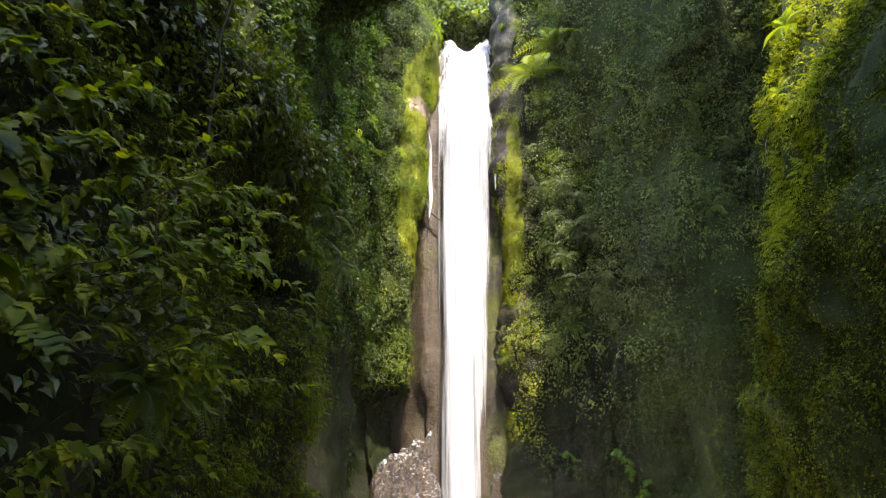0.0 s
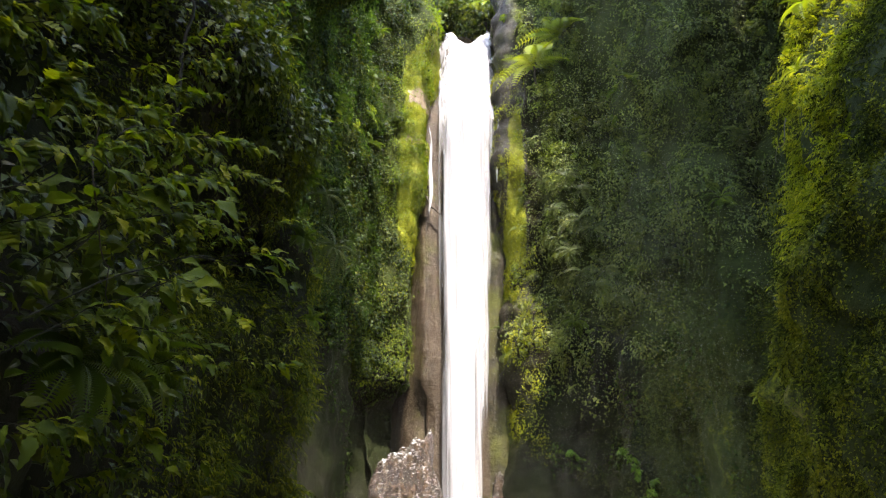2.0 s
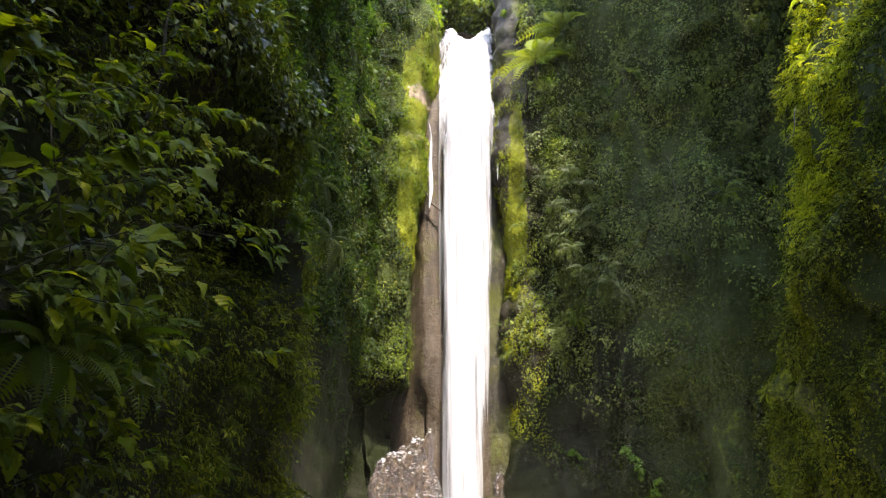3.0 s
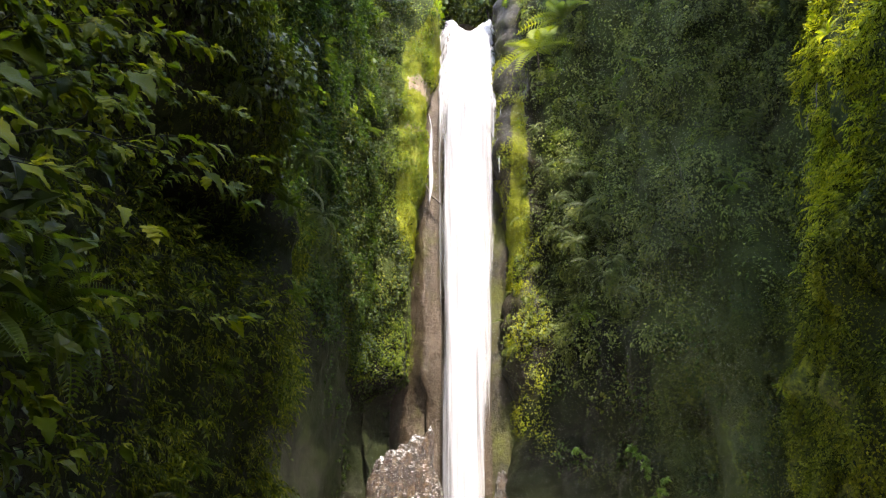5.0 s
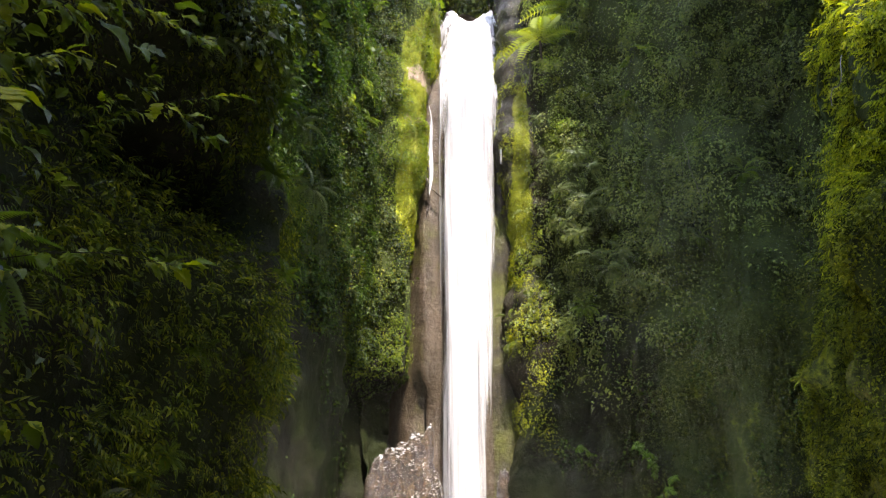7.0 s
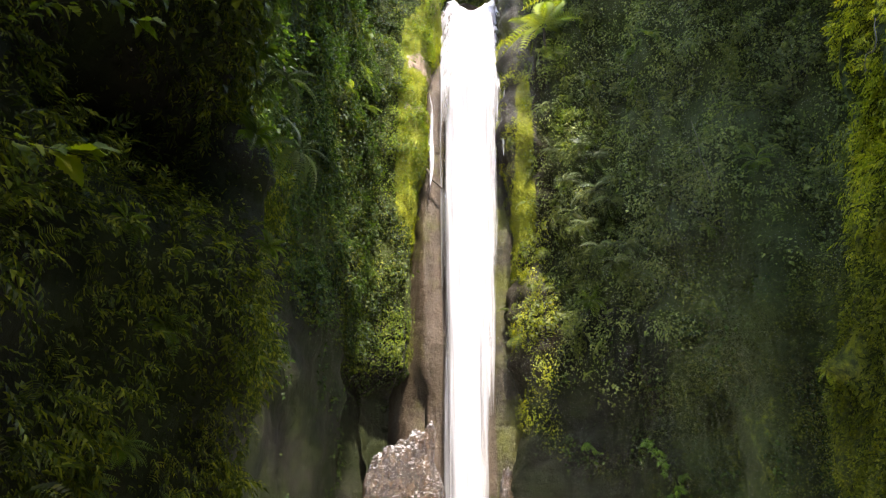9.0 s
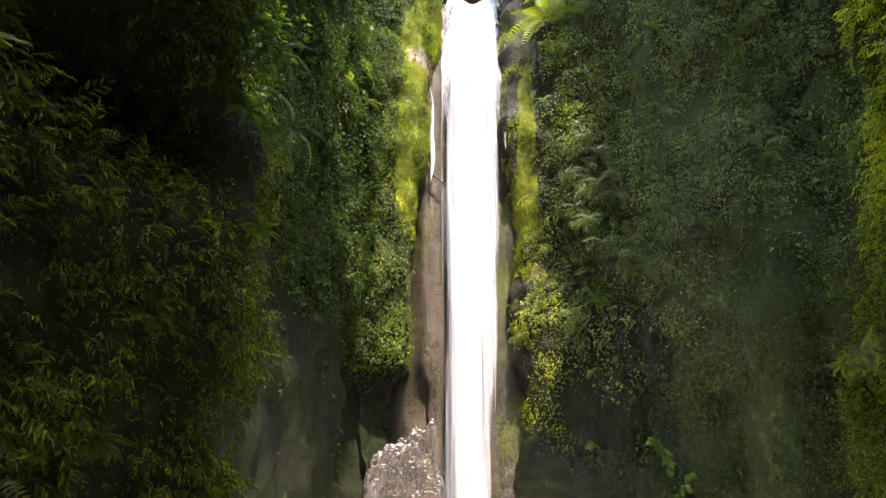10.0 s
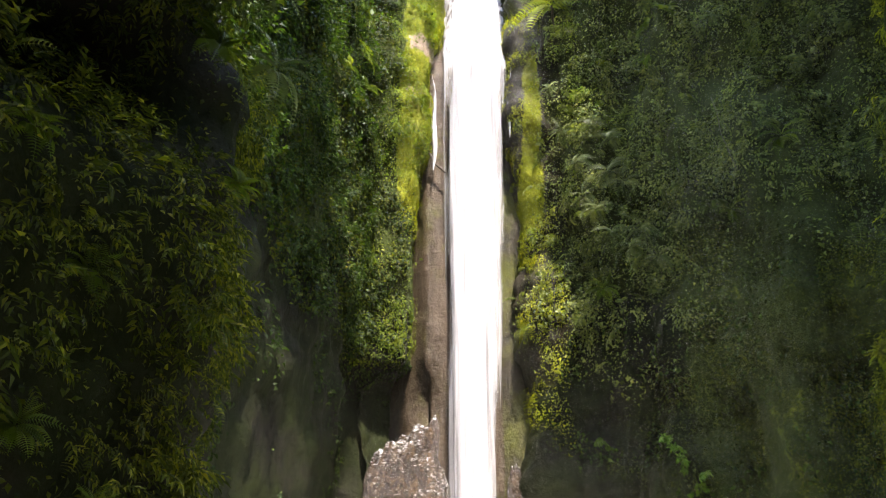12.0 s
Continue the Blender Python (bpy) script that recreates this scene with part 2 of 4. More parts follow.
# leaves of the pillar's inner face, with its shade put into the colour
M_DIM = leaf_material("shaded_pillar_leaf", (0.010, 0.016, 0.004), (0.026, 0.037, 0.006), (0.095, 0.110, 0.016), (1.5, 1.6, 0.45), 0.35, 0.75, False, 0.08)
# pale green leaf, lightened further so its colour carries the wall's haze
M_HAZY = leaf_material("hazy_pale_leaf", (0.055, 0.074, 0.022), (0.095, 0.122, 0.034), (0.15, 0.178, 0.052), (1.5, 1.6, 0.6))
M_MOSS = leaf_material("hanging_moss", (0.040, 0.052, 0.008), (0.072, 0.092, 0.011), (0.11, 0.125, 0.016), (1.3, 1.3, 0.4), 0.3, 0.8)
# moss brightened in colour for daylight the low pillar does not get
M_CUSHION = leaf_material("lit_cushion_moss", (0.055, 0.068, 0.006), (0.115, 0.136, 0.010), (0.19, 0.205, 0.014), (1.3, 1.3, 0.4), 0.35, 0.8)
M_FILM = leaf_material("thin_wall_moss", (0.022, 0.029, 0.006), (0.034, 0.043, 0.008), (0.056, 0.066, 0.011), (1.3, 1.3, 0.4), 0.3, 0.8)
M_FROND = leaf_material("fern_frond", (0.053, 0.085, 0.0096), (0.089, 0.135, 0.0128), (0.137, 0.180, 0.0192), (1.6, 1.6, 0.4), 0.45, 0.5, True)
M_PALE = leaf_material("pale_frond", (0.055, 0.075, 0.026), (0.088, 0.112, 0.040), (0.13, 0.155, 0.06), (1.5, 1.6, 0.6), 0.4, 0.5, True, 0.3)
M_BUSH = leaf_material("fresh_green_leaf", (0.055, 0.11, 0.016), (0.085, 0.16, 0.022), (0.13, 0.21, 0.03), (1.5, 1.6, 0.5), 0.45, 0.5, True)
# lit copy of the fern frond, sunshine put into its colour
M_BRIGHT = leaf_material("sunlit_frond", (0.17, 0.21, 0.016), (0.24, 0.29, 0.022), (0.31, 0.35, 0.03), (1.5, 1.5, 0.4), 0.5, 0.5, True)
M_BIGLEAF = leaf_material("broad_leaf", (0.044, 0.066, 0.006), (0.084, 0.115, 0.008), (0.18, 0.198, 0.013), (1.6, 1.7, 0.3), 0.46, 0.48, True, 0.1)
# brighter yellow-green: sunlight is put into the colour of these leaves and tufts
M_LIT_GOLD = leaf_material("lit_golden_green", (0.11, 0.14, 0.006), (0.19, 0.225, 0.009), (0.29, 0.31, 0.014), (1.4, 1.4, 0.3), 0.5)
M_FALL = water_fall_material()
M_MIST = mist_material()
M_BARK = plain("dark_bark", (0.05, 0.04, 0.028), 0.85, 0.3, 0.4, 9.0, 0.02)
M_VINE = plain("pale_vine", (0.10, 0.09, 0.06), 0.8, 0.3, 0.3, 9.0, 0.01)
M_STEM = plain("green_stem", (0.014, 0.015, 0.006), 0.8, 0.15, 0.3, 9.0)
M_POOL = pool_material()


# ---- mesh helpers ----
def raw_mesh(name, verts, tris, mat, smooth=False):
    me = bpy.data.meshes.new(name)
    verts, tris = np.asarray(verts, np.float32), np.asarray(tris, np.int32)
    me.vertices.add(len(verts))
    me.vertices.foreach_set("co", verts.ravel())
    k = tris.shape[1]
    me.loops.add(tris.size)
    me.loops.foreach_set("vertex_index", tris.ravel())
    me.polygons.add(len(tris))
    me.polygons.foreach_set("loop_start", np.arange(0, tris.size, k, dtype=np.int32))
    me.update(calc_edges=True)
    me.polygons.foreach_set("use_smooth", np.full(len(tris), smooth))
    me.materials.append(mat)
    return me


def fbm(points, scale, octaves=4, shift=0.0):
    out = np.empty(len(points))
    for i, p in enumerate(points):
        out[i] = noise.fractal((p[0] * scale + shift, p[1] * scale - shift, p[2] * scale + 2 * shift), 1.0, 2.0, octaves)
    return out


def spline(pts, step):
    """A smooth line through plan points, cut at even steps."""
    p = np.array(pts, float)
    p = np.vstack([2 * p[0] - p[1], p, 2 * p[-1] - p[-2]])
    out = []
    for i in range(1, len(p) - 2):
        for t in np.linspace(0, 1, 24, endpoint=False):
            a, b, c, d = p[i - 1], p[i], p[i + 1], p[i + 2]
            out.append(0.5 * (2 * b + (c - a) * t + (2 * a - 5 * b + 4 * c - d) * t * t + (3 * b - a - 3 * c + d) * t ** 3))
    out.append(p[-2])
    out = np.array(out)
    s = np.r_[0, np.cumsum(np.linalg.norm(np.diff(out, axis=0), axis=1))]
    at = np.linspace(0, s[-1], int(s[-1] / step) + 1)
    return np.c_[np.interp(at, s, out[:, 0]), np.interp(at, s, out[:, 1])]


class Cliff:
    """A cliff face raised on a plan line; its open side lies to the right of the line's run."""

    def __init__(self, name, label, plan, top, bumps, lean=None, rough=0.55, step=0.28, seed=0.0, mat=None, paint=None, brow=None, deep=1.0):
        line = spline(plan, step)
        tan = np.gradient(line, axis=0)
        tan /= np.linalg.norm(tan, axis=1)[:, None]
        nor = np.c_[tan[:, 1], -tan[:, 0]]
        zs = np.arange(-1.0, top + 0.01, step)
        nu, nz = len(line), len(zs)
        p = np.zeros((nz, nu, 3))
        p[:, :, :2], p[:, :, 2] = line[None], zs[:, None]
        if brow:                                            # the brow's height along the line
            p[:, :, 2] *= (brow(line[:, 0], line[:, 1]) / top)[None]
        flat = p.reshape(-1, 3)
        d = rough * fbm(flat, 0.22, 4, seed) + 0.35 * rough * fbm(flat, 0.9, 3, seed + 7)
        for x, y, z, r, rz, amount in bumps:
            d += amount * np.exp(-((flat[:, 0] - x) ** 2 + (flat[:, 1] - y) ** 2) / r ** 2 - ((flat[:, 2] - z) / rz) ** 2)
        if lean:
            d += lean(flat[:, 0], flat[:, 1], flat[:, 2])
        p[:, :, :2] += d.reshape(nz, nu)[:, :, None] * nor[None]
        # the brow rolls back onto the high ground behind
        back = []
        for out, rise in ((0.8, 0.5), (2.5, 0.9), (7, 1.2), (18, 1.0), (45, 0.5)):
            row = p[-1].copy()
            row[:, :2] -= out * deep * nor
            row[:, 2] += rise * min(1.0, 2 * deep)
            back.append(row)
        self.nz, self.nu = nz, nu
        full = np.concatenate([p, np.array(back)])
        n2 = len(full)
        i, j = np.meshgrid(np.arange(n2 - 1), np.arange(nu - 1), indexing="ij")
        a = (i * nu + j).ravel()
        quads = np.c_[a, a + 1, a + nu + 1, a + nu]
        me = raw_mesh(name, full.reshape(-1, 3), quads, mat or M_CLIFF, True)
        for kind, much in paint or ():                      # how much of another rock, moss or painted shade shows, from point to point
            me.attributes.new(kind, "FLOAT", "POINT").data.foreach_set("value", much(full.reshape(-1, 3)).astype(np.float32))
        self.ob = tagged(new(name, me), label, "cliff", "", "structure")
        # the face's cells, for growing plants on it
        if deep < 0.5:
            p = full
        a = p[:-1, :-1].reshape(-1, 3)
        self.e1, self.e2 = p[:-1, 1:].reshape(-1, 3) - a, p[1:, :-1].reshape(-1, 3) - a
        c = np.cross(self.e1, self.e2)
        self.area = np.linalg.norm(c, axis=1)
        self.normal = c / np.maximum(self.area, 1e-9)[:, None]
        self.corner = a
        self.mid = a + 0.5 * (self.e1 + self.e2)

    def pick(self, density, rng):
        """Random places on the face, density(mid points) of them on a square metre, with their normals."""
        want = np.maximum(density(self.mid), 0) * self.area
        n = rng.poisson(want)
        k = np.repeat(np.arange(len(n)), n)
        u, v = rng.random((2, len(k), 1))
        return self.corner[k] + u * self.e1[k] + v * self.e2[k], self.normal[k]


def unit(a):
    return a / np.maximum(np.linalg.norm(a, axis=-1, keepdims=True), 1e-9)


def strewn(template, place, axis, face, size, width=None):
    """Copies of a small template (x across, y along its axis, z up from its face) at many places, as one set of verts and triangles."""
    tv, tf = template
    ax = unit(axis)
    side = unit(np.cross(ax, face))
    up = np.cross(side, ax)
    w = size if width is None else width
    v = (place[:, None, :] + tv[None, :, 0, None] * side[:, None, :] * w[:, None, None]
         + tv[None, :, 1, None] * ax[:, None, :] * size[:, None, None] + tv[None, :, 2, None] * up[:, None, :] * size[:, None, None])
    f = tf[None] + (np.arange(len(place)) * len(tv))[:, None, None]
    return v.reshape(-1, 3), f.reshape(-1, 3)


def leaf_shape(wide=0.5, droop=0.25, fold=0.12):
    v = np.array([(0, 0, 0), (-wide * 0.42, 0.3, fold - 0.02), (wide * 0.42, 0.3, fold - 0.02), (0, 0.42, 0.0), (-wide * 0.36, 0.62, fold - droop * 0.35),
                  (wide * 0.36, 0.62, fold - droop * 0.35), (0, 1.0, -droop)])
    f = np.array([(0, 3, 1), (0, 2, 3), (1, 3, 4), (3, 2, 5), (4, 3, 6), (3, 5, 6)])
    return v, f


def small_leaf(wide=0.6, droop=0.2):
    v = np.array([(0, 0, 0), (-wide * 0.5, 0.45, 0.06), (wide * 0.5, 0.45, 0.06), (0, 1.0, -droop)])
    return v, np.array([(0, 2, 1), (1, 2, 3)])


def frond_shape(pairs=11, wide=0.34, droop=0.5, full=1.0):
    """A fern frond: an arching rib with two rows of narrow pinnae."""
    v, f = [], []
    def rib(t):
        return np.array([0, t * (1 - 0.12 * t), 0.35 * t - (0.35 + droop) * t * t])
    for i in range(pairs):
        t = 0.10 + 0.9 * i / pairs
        c, c2 = rib(t), rib(min(1, t + 0.36 / pairs))
        ln = wide * (math.sin(math.pi * min(1, 0.16 + 0.84 * t)) ** 0.8 + 0.06)
        for sgn in (-1, 1):
            k = len(v)
            tip = c + np.array([sgn * ln, 0.28 * ln, -0.30 * ln])
            mid = c + np.array([sgn * ln * 0.5, 0.14 * ln + 0.3 * full / pairs, 0.02])
            v += [c, c2, mid, tip]
            f += [(k, k + 1, k + 2), (k, k + 2, k + 3)] if sgn > 0 else [(k, k + 2, k + 1), (k, k + 3, k + 2)]
    k = len(v)
    ts = np.linspace(0, 1, 7)
    for t in ts:
        v += [rib(t) + np.array([-0.008, 0, 0.004]), rib(t) + np.array([0.008, 0, 0.004])]
    for i in range(6):
        a = k + 2 * i
        f += [(a, a + 1, a + 3), (a, a + 3, a + 2)]
    return np.array(v), np.array(f)


def sprig_shape(pairs=4):
    """A drooping twig with pairs of narrow pointed leaves and one at its tip."""
    v, f = [], []
    for i in range(pairs + 1):
        t = 0.12 + 0.7 * i / pairs
        at = np.array([0, t, 0.25 * t - 0.6 * t * t])
        for sgn in ((-1, 1) if i < pairs else (0,)):
            way = unit(np.array([sgn * 0.8, 0.75, -0.25]))
            ln = 0.36 - 0.08 * abs(i - 1.5) / 1.5
            side = unit(np.cross(way, np.array([0, 0, 1.0])))
            k = len(v)
            mid = at + 0.45 * ln * way
            v += [at, mid + 0.17 * ln * side + np.array([0, 0, 0.02]), mid - 0.17 * ln * side + np.array([0, 0, 0.02]), at + ln * way + np.array([0, 0, -0.09])]
            f += [(k, k + 1, k + 3), (k, k + 3, k + 2)]
    return np.array(v), np.array(f)


def gauss(p, x, y, z, r, rz):
    return np.exp(-((p[:, 0] - x) ** 2 + (p[:, 1] - y) ** 2) / r ** 2 - ((p[:, 2] - z) / rz) ** 2)


def step01(a, b, v):
    t = np.clip((v - a) / (b - a), 0, 1)
    return t * t * (3 - 2 * t)


def grow(name, label, category, cliff, density, size, template, mat, rng, out=0.35, outward=0.6, down=0.5, wild=0.5, flat_up=0.8, clump=0.6):
    """Leaves over a cliff, thicker and further out in clumps, drooping to the open side."""
    p, nrm = cliff.pick(density, rng)
    if not len(p):
        return None
    cl = np.clip(0.5 + clump * fbm(p, 0.8, 2, 3.3), 0.05, 1.3)
    keep = rng.random(len(p)) < cl + 0.15
    p, nrm, cl = p[keep], nrm[keep], cl[keep]
    n = len(p)
    p = p + nrm * (rng.random((n, 1)) ** 0.7 * out * cl[:, None])
    ax = outward * nrm + np.array([0, 0, -down]) + wild * rng.normal(size=(n, 3))
    face = nrm + np.array([0, 0, flat_up]) + 0.5 * rng.normal(size=(n, 3))
    sz = size * np.clip(np.exp(0.35 * rng.normal(size=n)), 0.5, 1.5) * (0.7 + 0.5 * cl)
    v, f = strewn(template, p, ax, face, sz)
    return tagged(new(name, raw_mesh(name, v, f, mat)), label, category, "", "stuff")


def clumps(name, label, category, cliff, density, radius, per, size, template, mat, rng, down=0.5):
    """Bushy tufts of leaves that stand out from a cliff."""
    c, nrm = cliff.pick(density, rng)
    k = np.repeat(np.arange(len(c)), rng.poisson(per, len(c)))
    rad = (radius * np.exp(0.35 * rng.normal(size=len(c))))[k]
    ball = unit(rng.normal(size=(len(k), 3))) * rng.random((len(k), 1)) ** 0.45
    ball[:, 2] *= 0.75
    p = c[k] + nrm[k] * 0.35 * rad[:, None] + ball * rad[:, None]
    ax = ball + 0.4 * nrm[k] + np.array([0, 0, -down]) + 0.3 * rng.normal(size=(len(k), 3))
    face = ball * 0.6 + 0.4 * nrm[k] + np.array([0, 0, 0.9]) + 0.35 * rng.normal(size=(len(k), 3))
    v, f = strewn(template, p, ax, face, size * np.exp(0.3 * rng.normal(size=len(k))))
    return tagged(new(name, raw_mesh(name, v, f, mat)), label, category, "", "stuff")


rng = np.random.default_rng(5)

# ---- ground and cliffs ----
me = raw_mesh("ground", [(-900, -900, 0), (900, -900, 0), (900, 900, 0), (-900, 900, 0)], [(0, 1, 2, 3)], M_POOL)
tagged(new("ground", me), "unseen pool on the gorge floor, paled near a waterfall to bounce light", "pool", "", "structure")

LIP = 34.2


def set_back(z):
    return 0.32 * np.maximum(z - 26.0, 0)


def left_lean(x, y, z):
    nose = np.interp(z, [0, 9.2, 10.2, 13, 16, 19, 21.5, 24, 27, 30, 36], [-2.5, -2.7, -0.75, -0.7, -0.55, -0.2, 0.1, 0.15, 0.45, 0.7, 0.7])
    back = ((0.05 + 0.25 * step01(6, 8.5, y)) * np.maximum(z - 14.0, 0) - 0.45 * np.clip(z - 11.0, 0, 3.0)) * (1 - step01(9.2, 11.5, y)) - 0.45 * np.maximum(z - 11.0, 0) * step01(9.2, 11.5, y) * (1 - step01(12, 16, y))
    # overhang added to keep sun off the lower far-left wall
    high = 3.4 * step01(21, 22.5, z) * (1 - step01(27, 29, z)) * step01(12.3, 13.3, y) * (1 - step01(18.5, 20, y))
    crest = -1.3 * np.clip(z - 9.6, 0, 4.5) * step01(6.5, 8.3, y) - 0.6 * np.clip(z - 8.2, 0, 1.4) * step01(10.0, 11.2, y)
    return nose * step01(29.6, 31.9, y) + back + high + crest * (1 - step01(13.0, 14.5, y))


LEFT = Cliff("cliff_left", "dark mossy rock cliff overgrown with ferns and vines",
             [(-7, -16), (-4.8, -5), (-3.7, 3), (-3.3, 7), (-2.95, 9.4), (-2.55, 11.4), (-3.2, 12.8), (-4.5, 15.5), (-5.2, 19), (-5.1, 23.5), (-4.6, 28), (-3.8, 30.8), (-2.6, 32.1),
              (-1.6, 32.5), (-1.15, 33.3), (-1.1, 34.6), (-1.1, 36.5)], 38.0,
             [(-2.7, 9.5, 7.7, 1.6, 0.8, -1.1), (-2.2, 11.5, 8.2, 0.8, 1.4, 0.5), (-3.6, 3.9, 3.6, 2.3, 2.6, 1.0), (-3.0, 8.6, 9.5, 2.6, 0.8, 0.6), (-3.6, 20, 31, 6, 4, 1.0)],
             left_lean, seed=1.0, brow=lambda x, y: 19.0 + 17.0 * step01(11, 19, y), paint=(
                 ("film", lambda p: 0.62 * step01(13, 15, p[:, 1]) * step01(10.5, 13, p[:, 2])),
                 ("low_dark", lambda p: step01(13, 15, p[:, 1]) * (1 - step01(12, 15, p[:, 2] - 1.5 * np.sin(0.9 * p[:, 1])))),
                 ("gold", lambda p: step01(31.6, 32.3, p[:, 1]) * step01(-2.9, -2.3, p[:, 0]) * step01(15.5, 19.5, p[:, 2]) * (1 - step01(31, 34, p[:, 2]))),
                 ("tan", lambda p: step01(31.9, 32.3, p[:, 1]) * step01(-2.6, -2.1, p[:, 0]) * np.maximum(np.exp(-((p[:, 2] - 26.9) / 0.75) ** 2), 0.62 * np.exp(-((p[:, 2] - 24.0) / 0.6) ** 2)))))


def lip_brow(x, y):
    return 35.6 - (35.6 - LIP + 0.5 * np.exp(-((x - 1.6) / 0.5) ** 2)) * step01(-3.6, -2.6, x) * (1 - step01(4.4, 5.0, x))


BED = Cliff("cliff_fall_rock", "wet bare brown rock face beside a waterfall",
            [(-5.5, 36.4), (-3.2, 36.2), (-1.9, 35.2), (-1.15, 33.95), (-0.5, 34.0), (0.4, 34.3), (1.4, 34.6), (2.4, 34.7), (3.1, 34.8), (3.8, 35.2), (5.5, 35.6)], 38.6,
            [(-1.2, 34, 8.3, 0.8, 1.2, -1.2), (2.9, 34.2, 6.0, 0.6, 1.6, 0.3)], lambda x, y, z: -set_back(z), 0.17, 0.2, 12.0, M_WET, (("fall_shade", lambda p: step01(2.0, 2.6, p[:, 0])),), lip_brow, 0.12)
def gullies(x, y, z):
    """Upright ribs and gullies worn into the wall."""
    q = np.c_[0.55 * x, 0.55 * y, 0.13 * z]
    return 1.1 * fbm(q, 1.0, 3, 31.0) * step01(4.2, 5.5, x)


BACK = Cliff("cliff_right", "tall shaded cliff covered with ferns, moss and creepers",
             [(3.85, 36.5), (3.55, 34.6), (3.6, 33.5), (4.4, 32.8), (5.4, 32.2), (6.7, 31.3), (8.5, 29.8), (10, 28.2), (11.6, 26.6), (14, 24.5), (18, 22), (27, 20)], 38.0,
             # the bulge at 35 m is a rim overhang added to shade the wall
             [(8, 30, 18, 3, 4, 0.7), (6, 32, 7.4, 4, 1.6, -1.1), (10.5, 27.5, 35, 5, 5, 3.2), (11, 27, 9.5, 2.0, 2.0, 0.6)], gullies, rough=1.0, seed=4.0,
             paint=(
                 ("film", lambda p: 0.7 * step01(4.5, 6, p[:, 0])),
                 ("low_dark", lambda p: (1 - step01(10, 13, p[:, 2] - 1.2 * np.sin(1.1 * p[:, 0]))) * (1 - 0.75 * step01(7.5, 9.5, p[:, 0]))),
                 ("fall_shade", lambda p: (1 - step01(4.4, 5.0, p[:, 0])) * step01(8, 10, p[:, 2])),
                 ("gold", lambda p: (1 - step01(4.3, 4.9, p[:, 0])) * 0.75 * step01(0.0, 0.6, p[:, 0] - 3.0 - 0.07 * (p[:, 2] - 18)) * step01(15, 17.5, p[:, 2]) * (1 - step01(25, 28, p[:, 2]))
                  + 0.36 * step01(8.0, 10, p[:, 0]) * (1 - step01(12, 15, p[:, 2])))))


def pillar_lean(x, y, z):
    # the unseen bulge at 24 to 29 m is added to block sun
    edge = np.interp(z, [0, 5, 6, 7, 8, 9.25, 11, 12.3, 15, 17, 19, 21.5, 24, 29, 32, 44], [8.4, 8.4, 8.45, 8.5, 8.95, 9.6, 10.1, 10.3, 10.6, 11.8, 12.6, 11.9, 7.2, 7.2, 10.2, 10.1])
    near = np.interp(z, [9, 12, 15, 20], [0, 1.3, 3.0, 5.0]) * step01(5, 8.5, y) * (1 - step01(10.5, 12.5, y))
    near = near + np.interp(z, [6, 8, 10, 13, 16, 19], [0, 0.35, 1.0, 1.9, 3.6, 5.4]) * step01(10.5, 12.5, y) * (1 - step01(13.5, 15.5, y))
    lumps = 0.55 * fbm(np.c_[x, y, 0.7 * z], 0.75, 3, 41.0) * (1 - step01(10, 13, z)) * step01(8, 11, y)
    return -(edge - 8.0) * step01(13.2, 16.0, y) - near + lumps


# the pillar's unseen 44 m fin is added to shade the right wall
NEAR = Cliff("cliff_pillar", "mossy rock pillar hung with yellow-green creepers",
             [(30, 18), (18, 19), (12, 19.6), (9.6, 19.6), (8.4, 18.8), (7.6, 17), (7.1, 14), (7.0, 11), (7.3, 7), (8, 0), (9.5, -18)], 44.0,
             [(7.6, 16.5, 6.4, 1.2, 1.0, -0.7), (8.0, 18.2, 6.9, 0.45, 0.3, 0.5), (8.2, 18.4, 4.9, 0.7, 0.45, 0.3)], pillar_lean, seed=9.0, brow=lambda x, y: 44.0 - 29.0 * (1 - step01(15.6, 18.3, y)) + 10.0 * (1 - step01(5.3, 8.3, y)) - 20.0 * step01(14, 20, x) + 3.5 * step01(10.5, 12.5, y) * (1 - step01(15.6, 18.3, y)), deep=0.11,
             # the gold weight lightens the low mossy rock for that missing daylight
             paint=(("film", lambda p: np.full(len(p), 0.8)), ("gold", lambda p: step01(11.0, 13.5, p[:, 1]) * (1 - step01(10, 13, p[:, 2])) * (0.28 + 0.22 * step01(12, 15, p[:, 1]))),))

# unseen wall; its tall hump is added to keep sun off the near left
SUN_BLOCK = Cliff("cliff_sun_blocker", "unseen rock wall added behind, with a hump that blocks the sun", [(26, -14), (17, -17), (10, -18), (3, -17.5), (-3, -17), (-10, -14)], 56.0, [], seed=15.0, step=0.6, brow=lambda x, y: 15.0 + 40.5 * np.exp(-((x - 4.0) / 4.4) ** 4))

# ---- creepers on the cliffs ----
SPRIG = sprig_shape()
SMALL, BROAD, FROND = small_leaf(), leaf_shape(0.66, 0.3), frond_shape()
SPEAR = (np.array([(0, 0, 0), (-0.15, 0.4, 0.04), (0.15, 0.4, 0.04), (0, 0.42, 0.0), (0, 1.0, -0.38)]), np.array([(0, 3, 1), (0, 2, 3), (1, 3, 4), (3, 2, 4)]))
KITE = (np.array([(0, 0, 0), (-0.31, 0.42, 0.08), (0.31, 0.42, 0.08), (0, 0.48, 0.0), (0, 1.0, -0.28)]), np.array([(0, 3, 1), (0, 2, 3), (1, 3, 4), (3, 2, 4)]))


